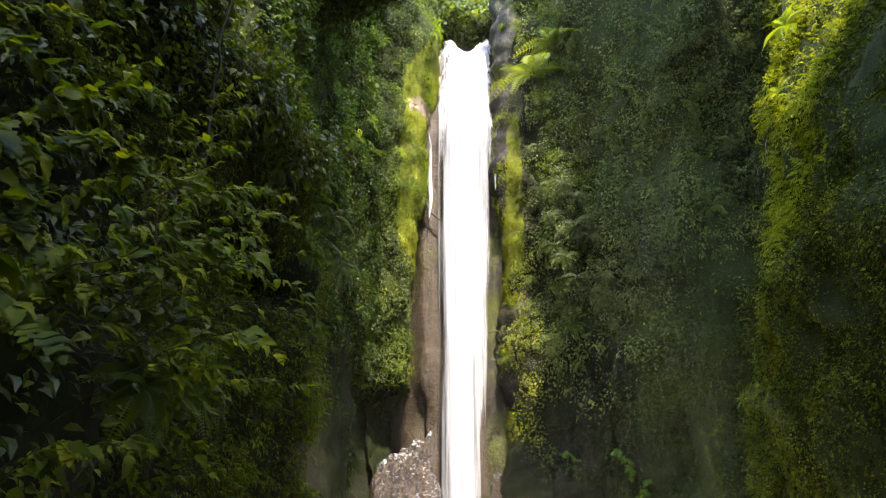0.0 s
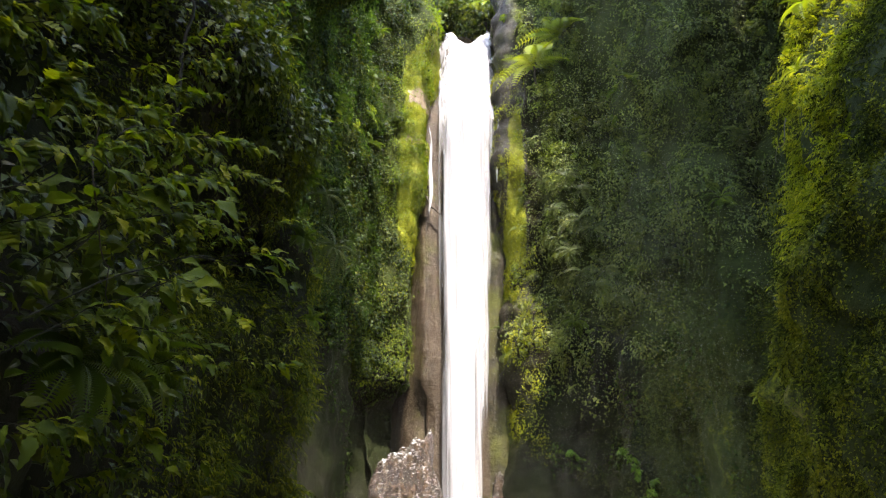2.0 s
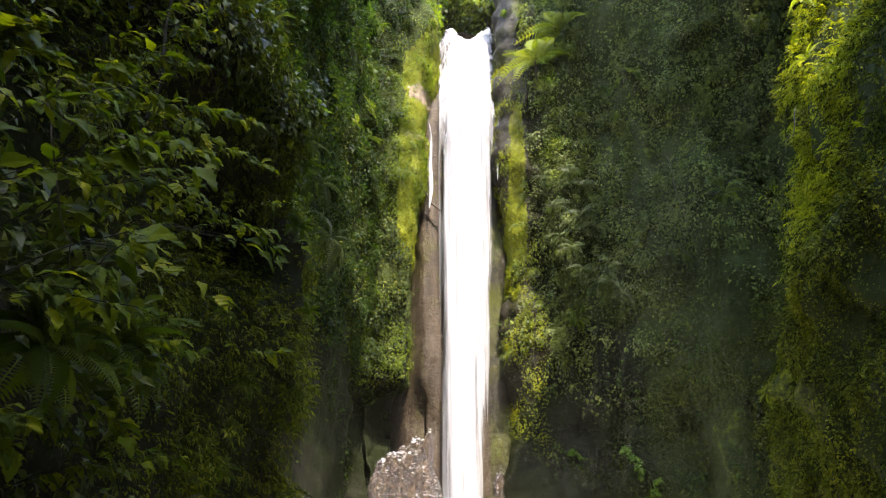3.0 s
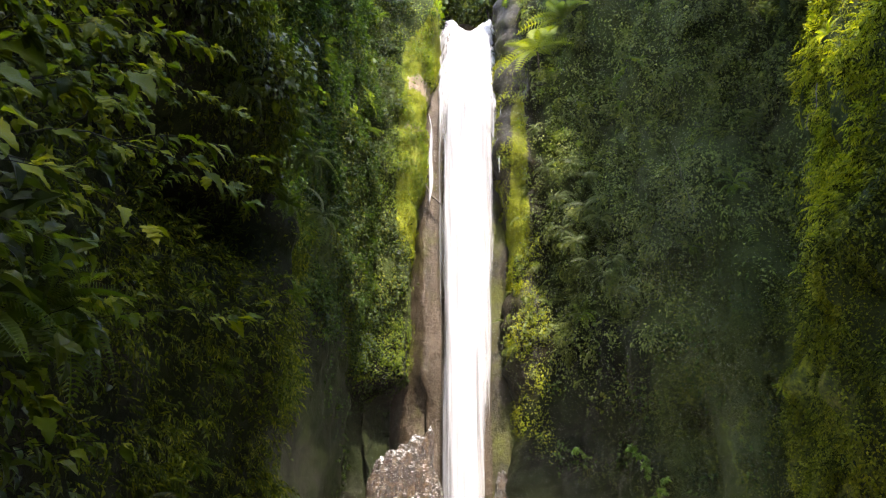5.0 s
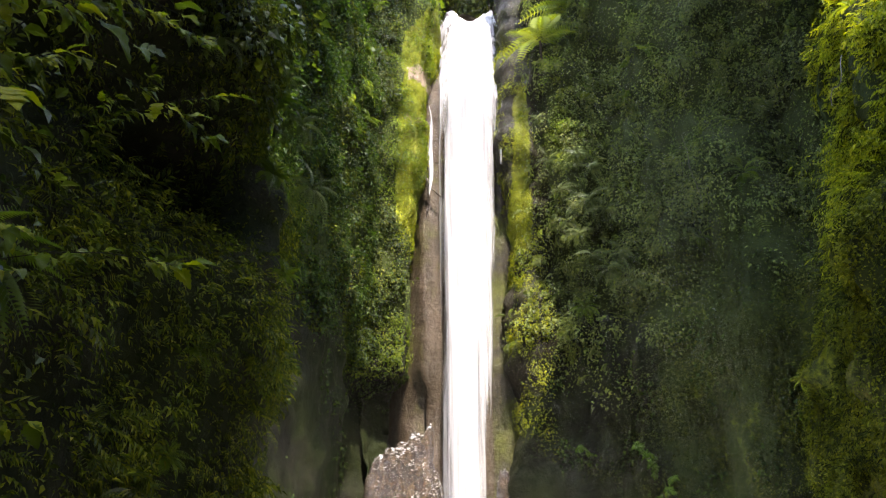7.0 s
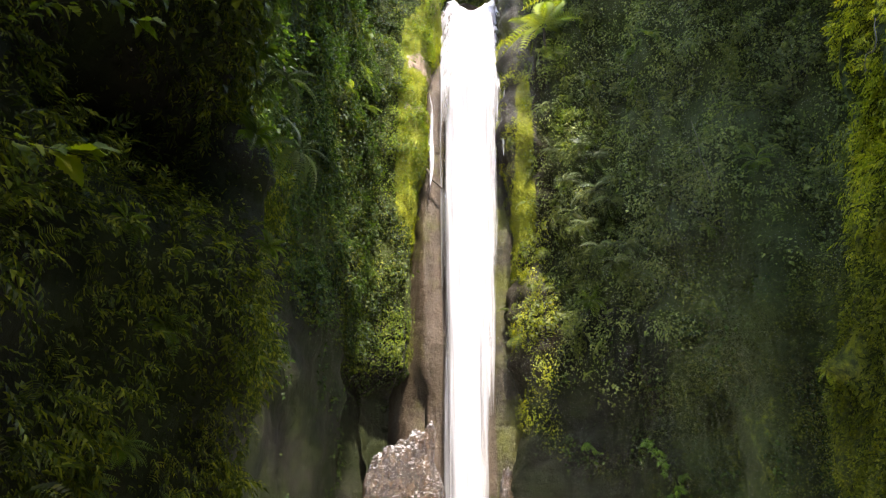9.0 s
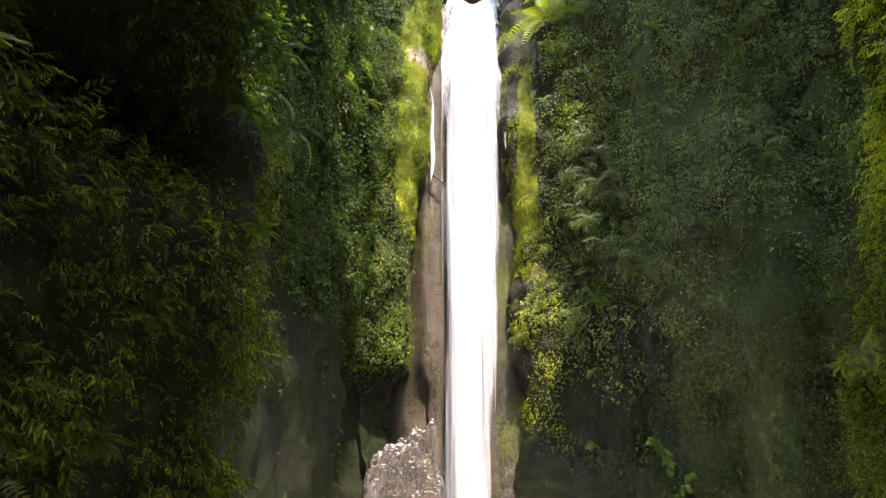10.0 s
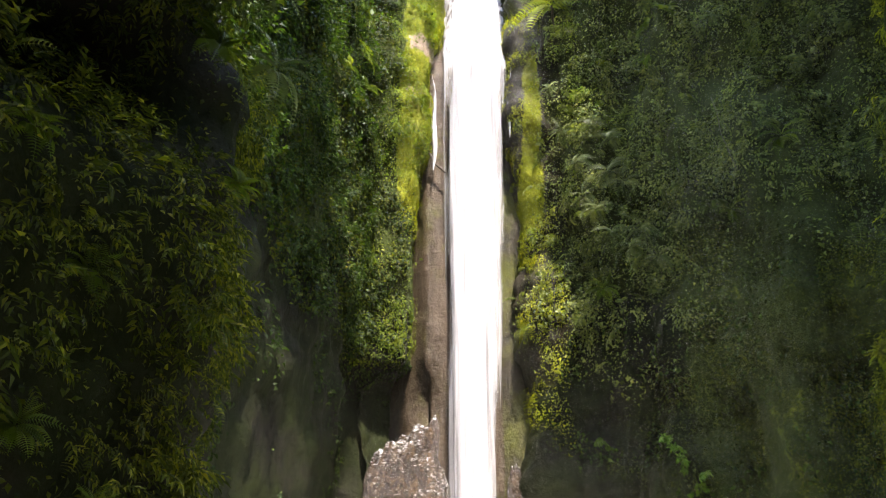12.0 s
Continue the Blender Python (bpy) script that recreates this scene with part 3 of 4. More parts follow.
def left_near(p):
    hollow = 1 - 0.7 * np.clip(1.5 * gauss(p, -3.0, 9.5, 7.7, 1.8, 0.75), 0, 1)
    return hollow * np.maximum(step01(5.5, 7.0, p[:, 1]), step01(2.0, 4.0, p[:, 1]) * step01(6.8, 7.6, p[:, 2])) * (p[:, 1] < 13.0) * (p[:, 2] < 11.5)


def left_bush(p):
    return step01(-3, 1, p[:, 1]) * (1 - step01(5.2, 7.2, p[:, 1])) * (1 - 0.9 * step01(6.6, 8.0, p[:, 2])) * (0.35 + 0.65 * step01(4.4, 5.2, p[:, 2]))


def far_left(p):
    cave = 1 - step01(31.2, 31.7, p[:, 1]) * (1 - step01(9.6, 10.2, p[:, 2])) * step01(7.4, 8.0, p[:, 2])
    bare = step01(10.4, 12.4, p[:, 2] + 1.2 * fbm(p, 0.5, 2, 5.0) + 1.6 * step01(29.5, 31, p[:, 1]))
    return (p[:, 2] < 6 + p[:, 1]) * bare * cave * step01(13, 14.5, p[:, 1]) * (1 - 0.93 * step01(31.2, 31.9, p[:, 1]) * step01(17.5, 19, p[:, 2])) * (1 - step01(32.4, 33.2, p[:, 1])) * step01(3, 5, p[:, 2])


def nose(p):
    gap = 1 - np.clip(1.2 * gauss(p, -1.6, 32.5, 26.6, 0.9, 1.0), 0, 1)
    high = np.maximum(step01(18.5, 20, p[:, 2]) * (1 - 0.55 * step01(28, 30, p[:, 2])), 0.9 * (1 - step01(12.4, 13.6, p[:, 2])))
    return gap * np.maximum(high, 0.08) * step01(31.1, 31.9, p[:, 1]) * (1 - step01(33.0, 33.5, p[:, 1])) * (p[:, 2] > 9.8)


def right_wall(p):
    bare = step01(8.3, 12.3, p[:, 2] - 3.0 * step01(6.5, 9, p[:, 0]) + 3.0 * fbm(p, 0.3, 3, 8.0))
    dim = 1 - 0.75 * step01(25, 29, p[:, 2]) * step01(7, 9, p[:, 0])
    return bare * dim * (1 - 0.96 * (1 - step01(4.2, 4.8, p[:, 0])) * step01(17, 18.5, p[:, 2])) * (1 - 0.5 * (1 - step01(5.5, 7.5, p[:, 0])) * step01(18, 20, p[:, 2]))  * (p[:, 1] < 33.7) * (p[:, 0] < 19)


def right_strip(p):
    band = step01(5.5, 8.0, p[:, 2]) * (0.35 + 0.65 * step01(9.5, 11, p[:, 2])) * (1 - step01(16.5, 18, p[:, 2]))
    return band * (1 - step01(4.6, 5.4, p[:, 0])) * step01(3.5, 3.9, p[:, 0] + 0.4 * np.sin(1.7 * p[:, 2]))


def pillar(p):
    return (p[:, 1] > 8) * (p[:, 0] < 13) * (p[:, 2] < np.minimum(24, 6 + 1.1 * p[:, 1]))


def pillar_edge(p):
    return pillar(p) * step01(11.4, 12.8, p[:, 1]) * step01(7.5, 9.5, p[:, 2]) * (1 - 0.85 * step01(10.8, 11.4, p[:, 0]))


def pillar_low(p):
    return pillar(p) * (0.35 + 0.65 * step01(11.0, 13.0, p[:, 1])) * step01(8.5, 10, p[:, 1]) * (p[:, 1] < 19.7) * (p[:, 2] > 2.5) * (1 - step01(9.5, 12, p[:, 2]))


# dark cover that puts the cave's shade into leaf colour
grow("cave_shade_cover", "thin dark leaf cover painting shade in a cave under a rock nose", "moss", LEFT, lambda p: 200 * step01(30.6, 31.2, p[:, 1]) * (p[:, 2] > 8.6) * (p[:, 2] < 10.5), 0.11, SMALL, M_SHADED_LEAF, rng, 0.12)
L, ST = "leaves", "dense small green creeper leaves on a shaded cliff"
grow("undergrowth_leaves", "broad dark green leaves crowding a cliff ledge", L, LEFT, lambda p: 420 * left_bush(p), 0.115, BROAD, M_LEAF, rng, 1.1, 0.8, 0.45, 0.35)
grow("hanging_leaves", "long drooping green leaves hanging on a dark cliff", L, LEFT, lambda p: 110 * left_near(p) * (1 + 0.6 * step01(10.2, 11, p[:, 1])), 0.06, SPEAR, M_OLIVE, rng, 0.3, 0.8, 0.5, 0.5, 0.8, 1.0)
grow("hanging_sprigs", "drooping leafy sprigs hanging thickly on a dark cliff", L, LEFT, lambda p: 105 * left_near(p) * (1 + 0.6 * step01(10.2, 11, p[:, 1])), 0.19, SPRIG, M_OLIVE, rng, 0.4, 0.9, 0.35, 0.35, 0.9, 1.3)
grow("cliff_leaves", "leafy green creeper hanging above a hollow in a cliff", L, LEFT, lambda p: 420 * left_near(p) * step01(8.4, 9.0, p[:, 2]) * (p[:, 2] < 12), 0.10, KITE, M_LEAF, rng, 0.55, 0.8, 0.45)
grow("cliff_ferns", "small ferns hanging thickly on a dark cliff", "ferns", LEFT, lambda p: 7 * left_near(p) * (1 + 1.2 * step01(10.2, 11, p[:, 1])), 0.22, FROND, M_OLIVE, rng, 0.4, 0.8, 0.25)
grow("cliff_moss", "short dark olive moss between ferns on a cliff", "moss", LEFT, lambda p: 190 * left_near(p), 0.06, SMALL, M_OLIVE, rng, 0.12, clump=0.3)
grow("creeper_leaves", "dense small green creeper leaves on a cliff", L, LEFT, lambda p: 140 * far_left(p), 0.13, KITE, M_SHADED_LEAF, rng, 0.5, clump=0.9)
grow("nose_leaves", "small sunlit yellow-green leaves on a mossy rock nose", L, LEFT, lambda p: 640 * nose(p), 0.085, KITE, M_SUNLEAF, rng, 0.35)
grow("nose_moss", "sunlit golden moss tufts on a wet rock nose", "moss", LEFT, lambda p: 620 * step01(31.7, 32.2, p[:, 1]) * step01(-2.8, -2.3, p[:, 0]) * step01(15.5, 18, p[:, 2]) * (1 - step01(29, 31, p[:, 2])) * (np.abs(p[:, 2] - 26.9) > 0.7) * step01(-0.15, 0.25, fbm(p, 0.9, 3, 61.0)), 0.07, SMALL, M_LIT_GOLD, rng, 0.22)
grow("strip_moss", "golden moss tufts on rock beside a waterfall", "moss", BACK, lambda p: 520 * (1 - step01(4.4, 4.9, p[:, 0])) * step01(15, 17, p[:, 2]) * (1 - step01(28, 31, p[:, 2])) * step01(-0.15, 0.25, fbm(p, 0.9, 3, 63.0)), 0.07, SMALL, M_LIT_GOLD, rng, 0.25)
grow("creeper_leaves", ST, L, BACK, lambda p: 150 * right_wall(p) * (1 - 0.6 * (p[:, 0] < 5.6) * (p[:, 2] < 18)), 0.13, KITE, M_HAZY, rng, 0.6, clump=1.0)
clumps("wall_bushes", "bushy green tufts standing out from a shaded cliff", "bushes", BACK, lambda p: 0.22 * right_wall(p) * (p[:, 2] > 7) * step01(5.8, 6.8, p[:, 0]), 0.85, 330, 0.125, KITE, M_HAZY, rng)
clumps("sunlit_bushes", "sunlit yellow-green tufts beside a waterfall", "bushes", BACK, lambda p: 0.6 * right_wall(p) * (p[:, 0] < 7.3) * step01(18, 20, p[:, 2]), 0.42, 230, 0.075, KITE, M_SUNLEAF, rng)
clumps("wall_bushes", "bushy green tufts standing out from a cliff", "bushes", LEFT, lambda p: 0.5 * far_left(p) * (p[:, 2] > 9), 0.55, 150, 0.12, KITE, M_SHADED_LEAF, rng)
clumps("pillar_bushes", "drooping yellow-green tufts on the edge of a rock pillar", "bushes", NEAR, lambda p: 1.0 * pillar_edge(p) * step01(9.5, 11.5, p[:, 2]), 0.45, 190, 0.10, SPEAR, M_LIT_GOLD, rng, 0.9)
clumps("cliff_bushes", "leafy green tufts hanging over a hollow in a dark cliff", "bushes", LEFT, lambda p: (2.4 + 0.6 * step01(10, 11, p[:, 1])) * left_near(p) * step01(8.7, 9.3, p[:, 2]), 0.45, 110, 0.11, KITE, M_LEAF, rng, 0.8)
grow("wall_moss", "thin green moss film on a shaded cliff", "moss", LEFT, lambda p: 130 * far_left(p), 0.16, SMALL, M_MOSS, rng, 0.15)
grow("wall_ferns", "drooping ferns hanging on a shaded cliff", "ferns", BACK, lambda p: 2.2 * right_wall(p), 0.6, FROND, M_HAZY, rng, 0.8, 0.8, 0.5)
grow("wall_moss", "olive moss tufts low on a cliff", "moss", BACK, lambda p: (70 * (p[:, 2] > 12) + (130 + 200 * step01(7.5, 9, p[:, 0])) * (p[:, 2] < 15) * step01(-0.3, 0.35, fbm(p, 0.28, 3, 21.0) + 0.25 * step01(7.5, 9, p[:, 0]))) * step01(4, 5, p[:, 0]) * (p[:, 0] < 17) * step01(3, 5, p[:, 2]), 0.085, SMALL, M_FILM, rng, 0.2)
grow("foot_leaves", "sparse small leaves on a rock foot", L, LEFT, lambda p: 60 * (p[:, 1] > 14) * (p[:, 1] < 31) * (p[:, 2] > 3) * (p[:, 2] < 13) * step01(0.0, 0.5, fbm(p * np.array([1, 1, 0.4]), 0.7, 3, 2.0)), 0.15, KITE, M_SHADED_LEAF, rng, 0.3)
grow("foot_leaves", "sparse small leaves on a rock foot", L, BACK, lambda p: 60 * (p[:, 0] > 4.0) * (p[:, 0] < 15) * (p[:, 2] > 3) * (p[:, 2] < 12) * step01(-0.05, 0.4, fbm(p, 0.55, 3, 12.0)), 0.15, KITE, M_SHADED_LEAF, rng, 0.3)
grow("wall_moss", "yellow-olive moss cushions low on a cliff", "moss", BACK, lambda p: 520 * step01(8.2, 9.6, p[:, 0]) * (p[:, 0] < 17) * step01(3.5, 5, p[:, 2]) * (1 - step01(13, 16, p[:, 2])) * step01(-0.15, 0.35, fbm(p, 0.4, 3, 27.0)), 0.075, SMALL, M_MOSS, rng, 0.16)
grow("strip_leaves", "sunlit yellow-green leaves beside a waterfall", L, BACK, lambda p: 620 * right_strip(p), 0.075, KITE, M_LIT_GOLD, rng, 0.45)
grow("pillar_leaves", "green leaves with painted-in shade hanging on a rock pillar", L, NEAR, lambda p: 70 * pillar(p) * (p[:, 2] < 18) * (1 - 0.6 * pillar_low(p)), 0.24, SPRIG, M_DIM, rng, 0.4, 0.9, 0.35, 0.35, 0.9, 1.0)
grow("pillar_edge_leaves", "yellow-green creeper leaves hanging on a pillar", L, NEAR, lambda p: 95 * pillar_edge(p) * step01(9.0, 11.0, p[:, 2]), 0.26, SPRIG, M_LIT_GOLD, rng, 0.5, 0.9, 0.35, 0.35, 0.9, 1.3)
grow("pillar_moss", "olive moss tufts on a rock pillar", "moss", NEAR, lambda p: 60 * pillar(p) * (p[:, 2] < 20) + 1100 * pillar_low(p), 0.065, SMALL, M_CUSHION, rng, 0.24, clump=0.9)


# ---- waterfall ----
def fall_sheet(name, x0, x1, taper, y, top, bottom, depth, seed, cols=46, rows=170, lip=True):
    """One curtain of falling water, over the lip and down."""
    v, f, uv = [], [], []
    for i in range(rows + 1):
        s = i / rows
        z = top - s * (top - bottom)
        for j in range(cols + 1):
            u = j / cols
            xl, xr = x0 + taper[0] * s, x1 + taper[1] * s
            x = xl + (xr - xl) * u
            brow = math.exp(-((z - top) / 1.3) ** 2) if lip else 0.0
            hump = np.interp(u, [0, 0.06, 0.2, 0.34, 0.48, 0.54, 0.7, 0.88, 0.96, 1], [-1.2, 0.1, 0.45, -0.6, -2.2, -2.1, -0.3, 0.45, 0.3, -0.9]) * brow
            rip = noise.fractal((x * 2.6 + seed, z * 0.10, seed), 1.0, 2.0, 4)
            arch = math.sqrt(max(0.0, u * (1 - u))) * 2
            yy = y + float(set_back(z)) - depth * arch - 0.16 * rip - 0.7 * (1 - math.exp(-(top - z) / 2.5)) + 0.7 * brow
            if not lip:                                     # a thin thread that wavers down the rock
                x = 0.5 * (xl + xr) + (x - 0.5 * (xl + xr)) * math.sin(math.pi * min(1, s + 0.02)) ** 0.6 + 0.16 * noise.noise((0.4 * z, seed, 0))
            v.append((x + 0.05 * rip, yy, z + hump + 0.15 * rip * brow))
            uv.append((u if lip else 0.03 + 0.2 * u, s))
    for i in range(rows):
        for j in range(cols):
            a = i * (cols + 1) + j
            f.append((a, a + 1, a + cols + 2, a + cols + 1))
    me = raw_mesh(name, v, f, M_FALL, True)
    lay = me.uv_layers.new(name="UVMap")
    idx = np.array(f).ravel()
    lay.data.foreach_set("uv", np.array(uv, np.float32)[idx].ravel())
    return me


fall = tagged(new("waterfall"), "tall narrow white waterfall plunging over a cliff lip", "waterfall")
for nm, args in (("water_curtain", (-0.5, 3.75, (0.45, -2.1), 34.3, 36.1, -0.3, 0.5, 1.0)),
                 ("water_curtain", (-0.25, 3.45, (0.4, -1.95), 33.9, 36.0, -0.3, 0.5, 5.0)),
                 ("water_strand", (-1.02, -0.66, (0.05, -0.0), 33.85, 26.0, 19.6, 0.05, 8.0, 8, 60, False)),
                 ("water_strand", (3.15, 3.3, (-0.2, -0.2), 33.7, 27.5, 21.5, 0.05, 14.0, 6, 50, False))):
    c = new(nm, fall_sheet(nm, *args))
    c.parent = fall


# ---- sheets standing in for spray and haze ----
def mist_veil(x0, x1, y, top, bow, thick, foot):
    """A loose, billowing see-through sheet of spray and haze."""
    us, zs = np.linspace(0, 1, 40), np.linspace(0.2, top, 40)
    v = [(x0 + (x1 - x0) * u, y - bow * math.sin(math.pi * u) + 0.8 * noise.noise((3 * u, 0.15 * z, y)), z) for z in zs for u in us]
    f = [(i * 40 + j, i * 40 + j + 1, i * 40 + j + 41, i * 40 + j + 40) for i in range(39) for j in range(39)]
    me = raw_mesh("haze_veil", v, f, M_MIST, True)
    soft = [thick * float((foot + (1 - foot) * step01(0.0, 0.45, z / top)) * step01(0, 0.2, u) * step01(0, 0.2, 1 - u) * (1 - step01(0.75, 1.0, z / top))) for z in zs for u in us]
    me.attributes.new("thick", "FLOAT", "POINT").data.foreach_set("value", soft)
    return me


spray = tagged(new("spray"), "thin see-through sheets standing in for spray and haze", "spray", "", "stuff")
# the two thicker sheets are added as haze to lighten the right wall
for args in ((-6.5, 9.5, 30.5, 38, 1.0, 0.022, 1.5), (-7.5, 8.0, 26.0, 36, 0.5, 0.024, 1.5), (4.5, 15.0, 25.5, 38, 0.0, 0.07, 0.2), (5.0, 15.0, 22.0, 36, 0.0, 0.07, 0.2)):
    c = new("haze_veil", mist_veil(*args))
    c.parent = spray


# ---- plants that stand out singly ----
def tube(points, r0, r1, sides=6):
    p = np.array(points, float)
    n = len(p)
    t = unit(np.gradient(p, axis=0))
    a = unit(np.cross(t, np.array([0.31, 0.52, 0.79])))
    b = np.cross(t, a)
    r = np.linspace(r0, r1, n)[:, None]
    ang = np.linspace(0, 2 * math.pi, sides, endpoint=False)
    rings = [p + r * (math.cos(k) * a + math.sin(k) * b) for k in ang]
    v = np.stack(rings, 1).reshape(-1, 3)
    f = []
    for i in range(n - 1):
        for j in range(sides):
            k = (j + 1) % sides
            f.append((i * sides + j, i * sides + k, (i + 1) * sides + k, (i + 1) * sides + j))
    return v, np.array(f)


def bend(a, b, sag, n=9, wob=0.0, seed=0.0):
    """A line from a to b that arches up by sag."""
    a, b = np.array(a, float), np.array(b, float)
    out = []
    for t in np.linspace(0, 1, n):
        q = a + (b - a) * t + np.array([0, 0, sag * 4 * t * (1 - t)])
        q = q + wob * np.array(noise.noise_vector((3 * t + seed, seed, 0.3))) * math.sin(math.pi * t)
        out.append(q)
    return np.array(out)


def ovate_leaf(wide=0.5, droop=0.22, wave=0.05, teeth=0.13):
    """A pointed oval leaf with a toothed, wavy rim, folded along its midrib."""
    v, f, rows = [], [], 13
    for i in range(rows):
        t = i / (rows - 1)
        w = wide / 2 * (math.sin(math.pi * t ** 0.72) ** 0.85 if 0 < t < 1 else 0.0) + 0.006
        w *= 1 + (teeth if i % 2 else -teeth)
        for c in (-1, -0.55, 0, 0.55, 1):
            x = c * w
            z = -droop * t * t + 0.22 * abs(x) + wave * math.sin(9 * t + 2.2 * c) * abs(c) - 0.10 * x * x
            v.append((x, t + 0.05 * abs(c) * w, z))
    for i in range(rows - 1):
        for c in range(4):
            a = 5 * i + c
            f.append((a, a + 1, a + 6, a + 5))
    return np.array(v), np.array(f)


def lobed_leaf(lobes=4, wide=0.85):
    """A long leaf cut into forward-pointing lobes on both sides of its midrib."""
    edge = [(0.0, 0.02)]
    for k in range(lobes):
        t = 0.08 + 0.72 * k / lobes
        w = 0.5 * wide * (1.0 - 0.55 * (k / lobes - 0.25) ** 2 * 2)
        edge += [(t, 0.66 * w), (t + 0.08, 0.86 * w), (t + 0.2, w), (t + 0.17, 0.8 * w)]
    edge += [(0.86, 0.14 * wide), (1.0, 0.01)]
    v, f = [], []
    for t, w in edge:
        rib = min(t, 0.04 + 0.9 * t)
        v += [(-w, t, 0.22 * w - 0.3 * t * t), (0, rib, -0.26 * rib * rib), (w, t, 0.22 * w - 0.3 * t * t)]
    for i in range(len(edge) - 1):
        a = 3 * i
        f += [(a, a + 1, a + 4, a + 3), (a + 1, a + 2, a + 5, a + 4)]
    return np.array(v), np.array(f)


def frame_matrix(place, axis, face, size):
    ax = Vector(axis).normalized()
    side = ax.cross(Vector(face)).normalized()
    up = side.cross(ax)
    return Matrix.Translation(place) @ Matrix((side, ax, up)).transposed().to_4x4() @ Matrix.Diagonal((size, size, size, 1))


OVATE = [raw_mesh("leaf", *ovate_leaf(w, d, 0.06), M_BIGLEAF, True) for w, d in ((0.46, 0.25), (0.62, 0.4), (0.36, 0.3), (0.5, 0.6))]
LOBED = [raw_mesh("leaf", *lobed_leaf(k, d), M_BIGLEAF, True) for k, d in ((4, 0.85), (3, 0.75))]
FINE = [raw_mesh("frond", *frond_shape(30, w, d, 0.9), M_FROND) for w, d in ((0.20, 0.45), (0.24, 0.7), (0.18, 0.25))]
FRONDS = [raw_mesh("frond", *frond_shape(16, w, d), M_FROND) for w, d in ((0.26, 0.45), (0.30, 0.7), (0.24, 0.25))]

BUSHY = [raw_mesh("leaf", *ovate_leaf(w, d, 0.06), M_BUSH, True) for w, d in ((0.5, 0.3), (0.58, 0.4))]
PALE = [raw_mesh("frond", *frond_shape(18, w, d), M_PALE) for w, d in ((0.24, 0.7), (0.28, 0.9), (0.2, 0.5))]
BRIGHT = [raw_mesh("frond", *frond_shape(15, w, d), M_BRIGHT) for w, d in ((0.26, 0.5), (0.28, 0.75), (0.24, 0.35))]


def shrub(label, base, tip, sag, leaves, size, meshes, r, category="shrub", spread=0.9, side_stems=2, name="shrub"):
    """A leafy plant: an arching stem with side stems and leaves set along them."""
    top = tagged(new(name), label, category, "plants on the cliff")
    top.location = base
    line = bend((0, 0, 0), Vector(tip) - Vector(base), sag, 10, 0.15, r.random() * 9)
    lines = [line]
    for k in range(side_stems):
        at = line[3 + k * 2]
        to = at + np.array([r.normal() * 0.25 + 0.2, r.normal() * 0.3, r.normal() * 0.2 + 0.02])
        lines.append(bend(at, to, 0.06, 6, 0.05, r.random() * 9))
    for k, ln in enumerate(lines):
        st = new("stem", raw_mesh("stem", *tube(ln, 0.005 if k == 0 else 0.003, 0.0015), M_STEM, True))
        st.parent = top
    for k in range(leaves):
        ln = lines[k % len(lines)]
        t = 0.3 + 0.7 * r.random() if k >= len(lines) else 1.0
        i = min(len(ln) - 2, int(t * (len(ln) - 1)))
        at = ln[i] + (ln[i + 1] - ln[i]) * (t * (len(ln) - 1) - i)
        way = unit(ln[i + 1] - ln[i])
        ax = 0.35 * way + spread * 0.42 * r.normal(size=3) + np.array([0.7, -0.2, -0.45])
        face = np.array([0.25, -0.45, 0.9]) + 0.28 * r.normal(size=3)
        sz = size * math.exp(0.25 * r.normal())
        ob = new("leaf", meshes[int(r.integers(len(meshes)))])
        ob.parent = top
        ob.matrix_basis = frame_matrix(at + unit(ax) * 0.02, ax, face, sz)
    return top


def fern(label, base, way, fronds, length, r, group="ferns on the cliff", open_=0.9, name="fern", category="fern", meshes=FRONDS):
    """A fern: a rosette of arching fronds springing from one crown, leaning the given way."""
    top = tagged(new(name), label, category, group)
    top.location = base
    w = Vector(way).normalized()
    q = Vector((0, 0, 1)).rotation_difference(w)
    for k in range(fronds):
        an = 2 * math.pi * (k + 0.5 * r.random()) / fronds
        ax = q @ Vector((open_ * math.cos(an), open_ * math.sin(an), 0.75 + 0.2 * r.normal()))
        face = q @ Vector((0, 0, 1)) + Vector((0, 0, 0.9))
        ob = new("frond", meshes[int(r.integers(len(meshes)))])
        ob.parent = top
        ob.matrix_basis = frame_matrix((0, 0, 0), ax, face, length * (0.8 + 0.35 * r.random()))
    return top


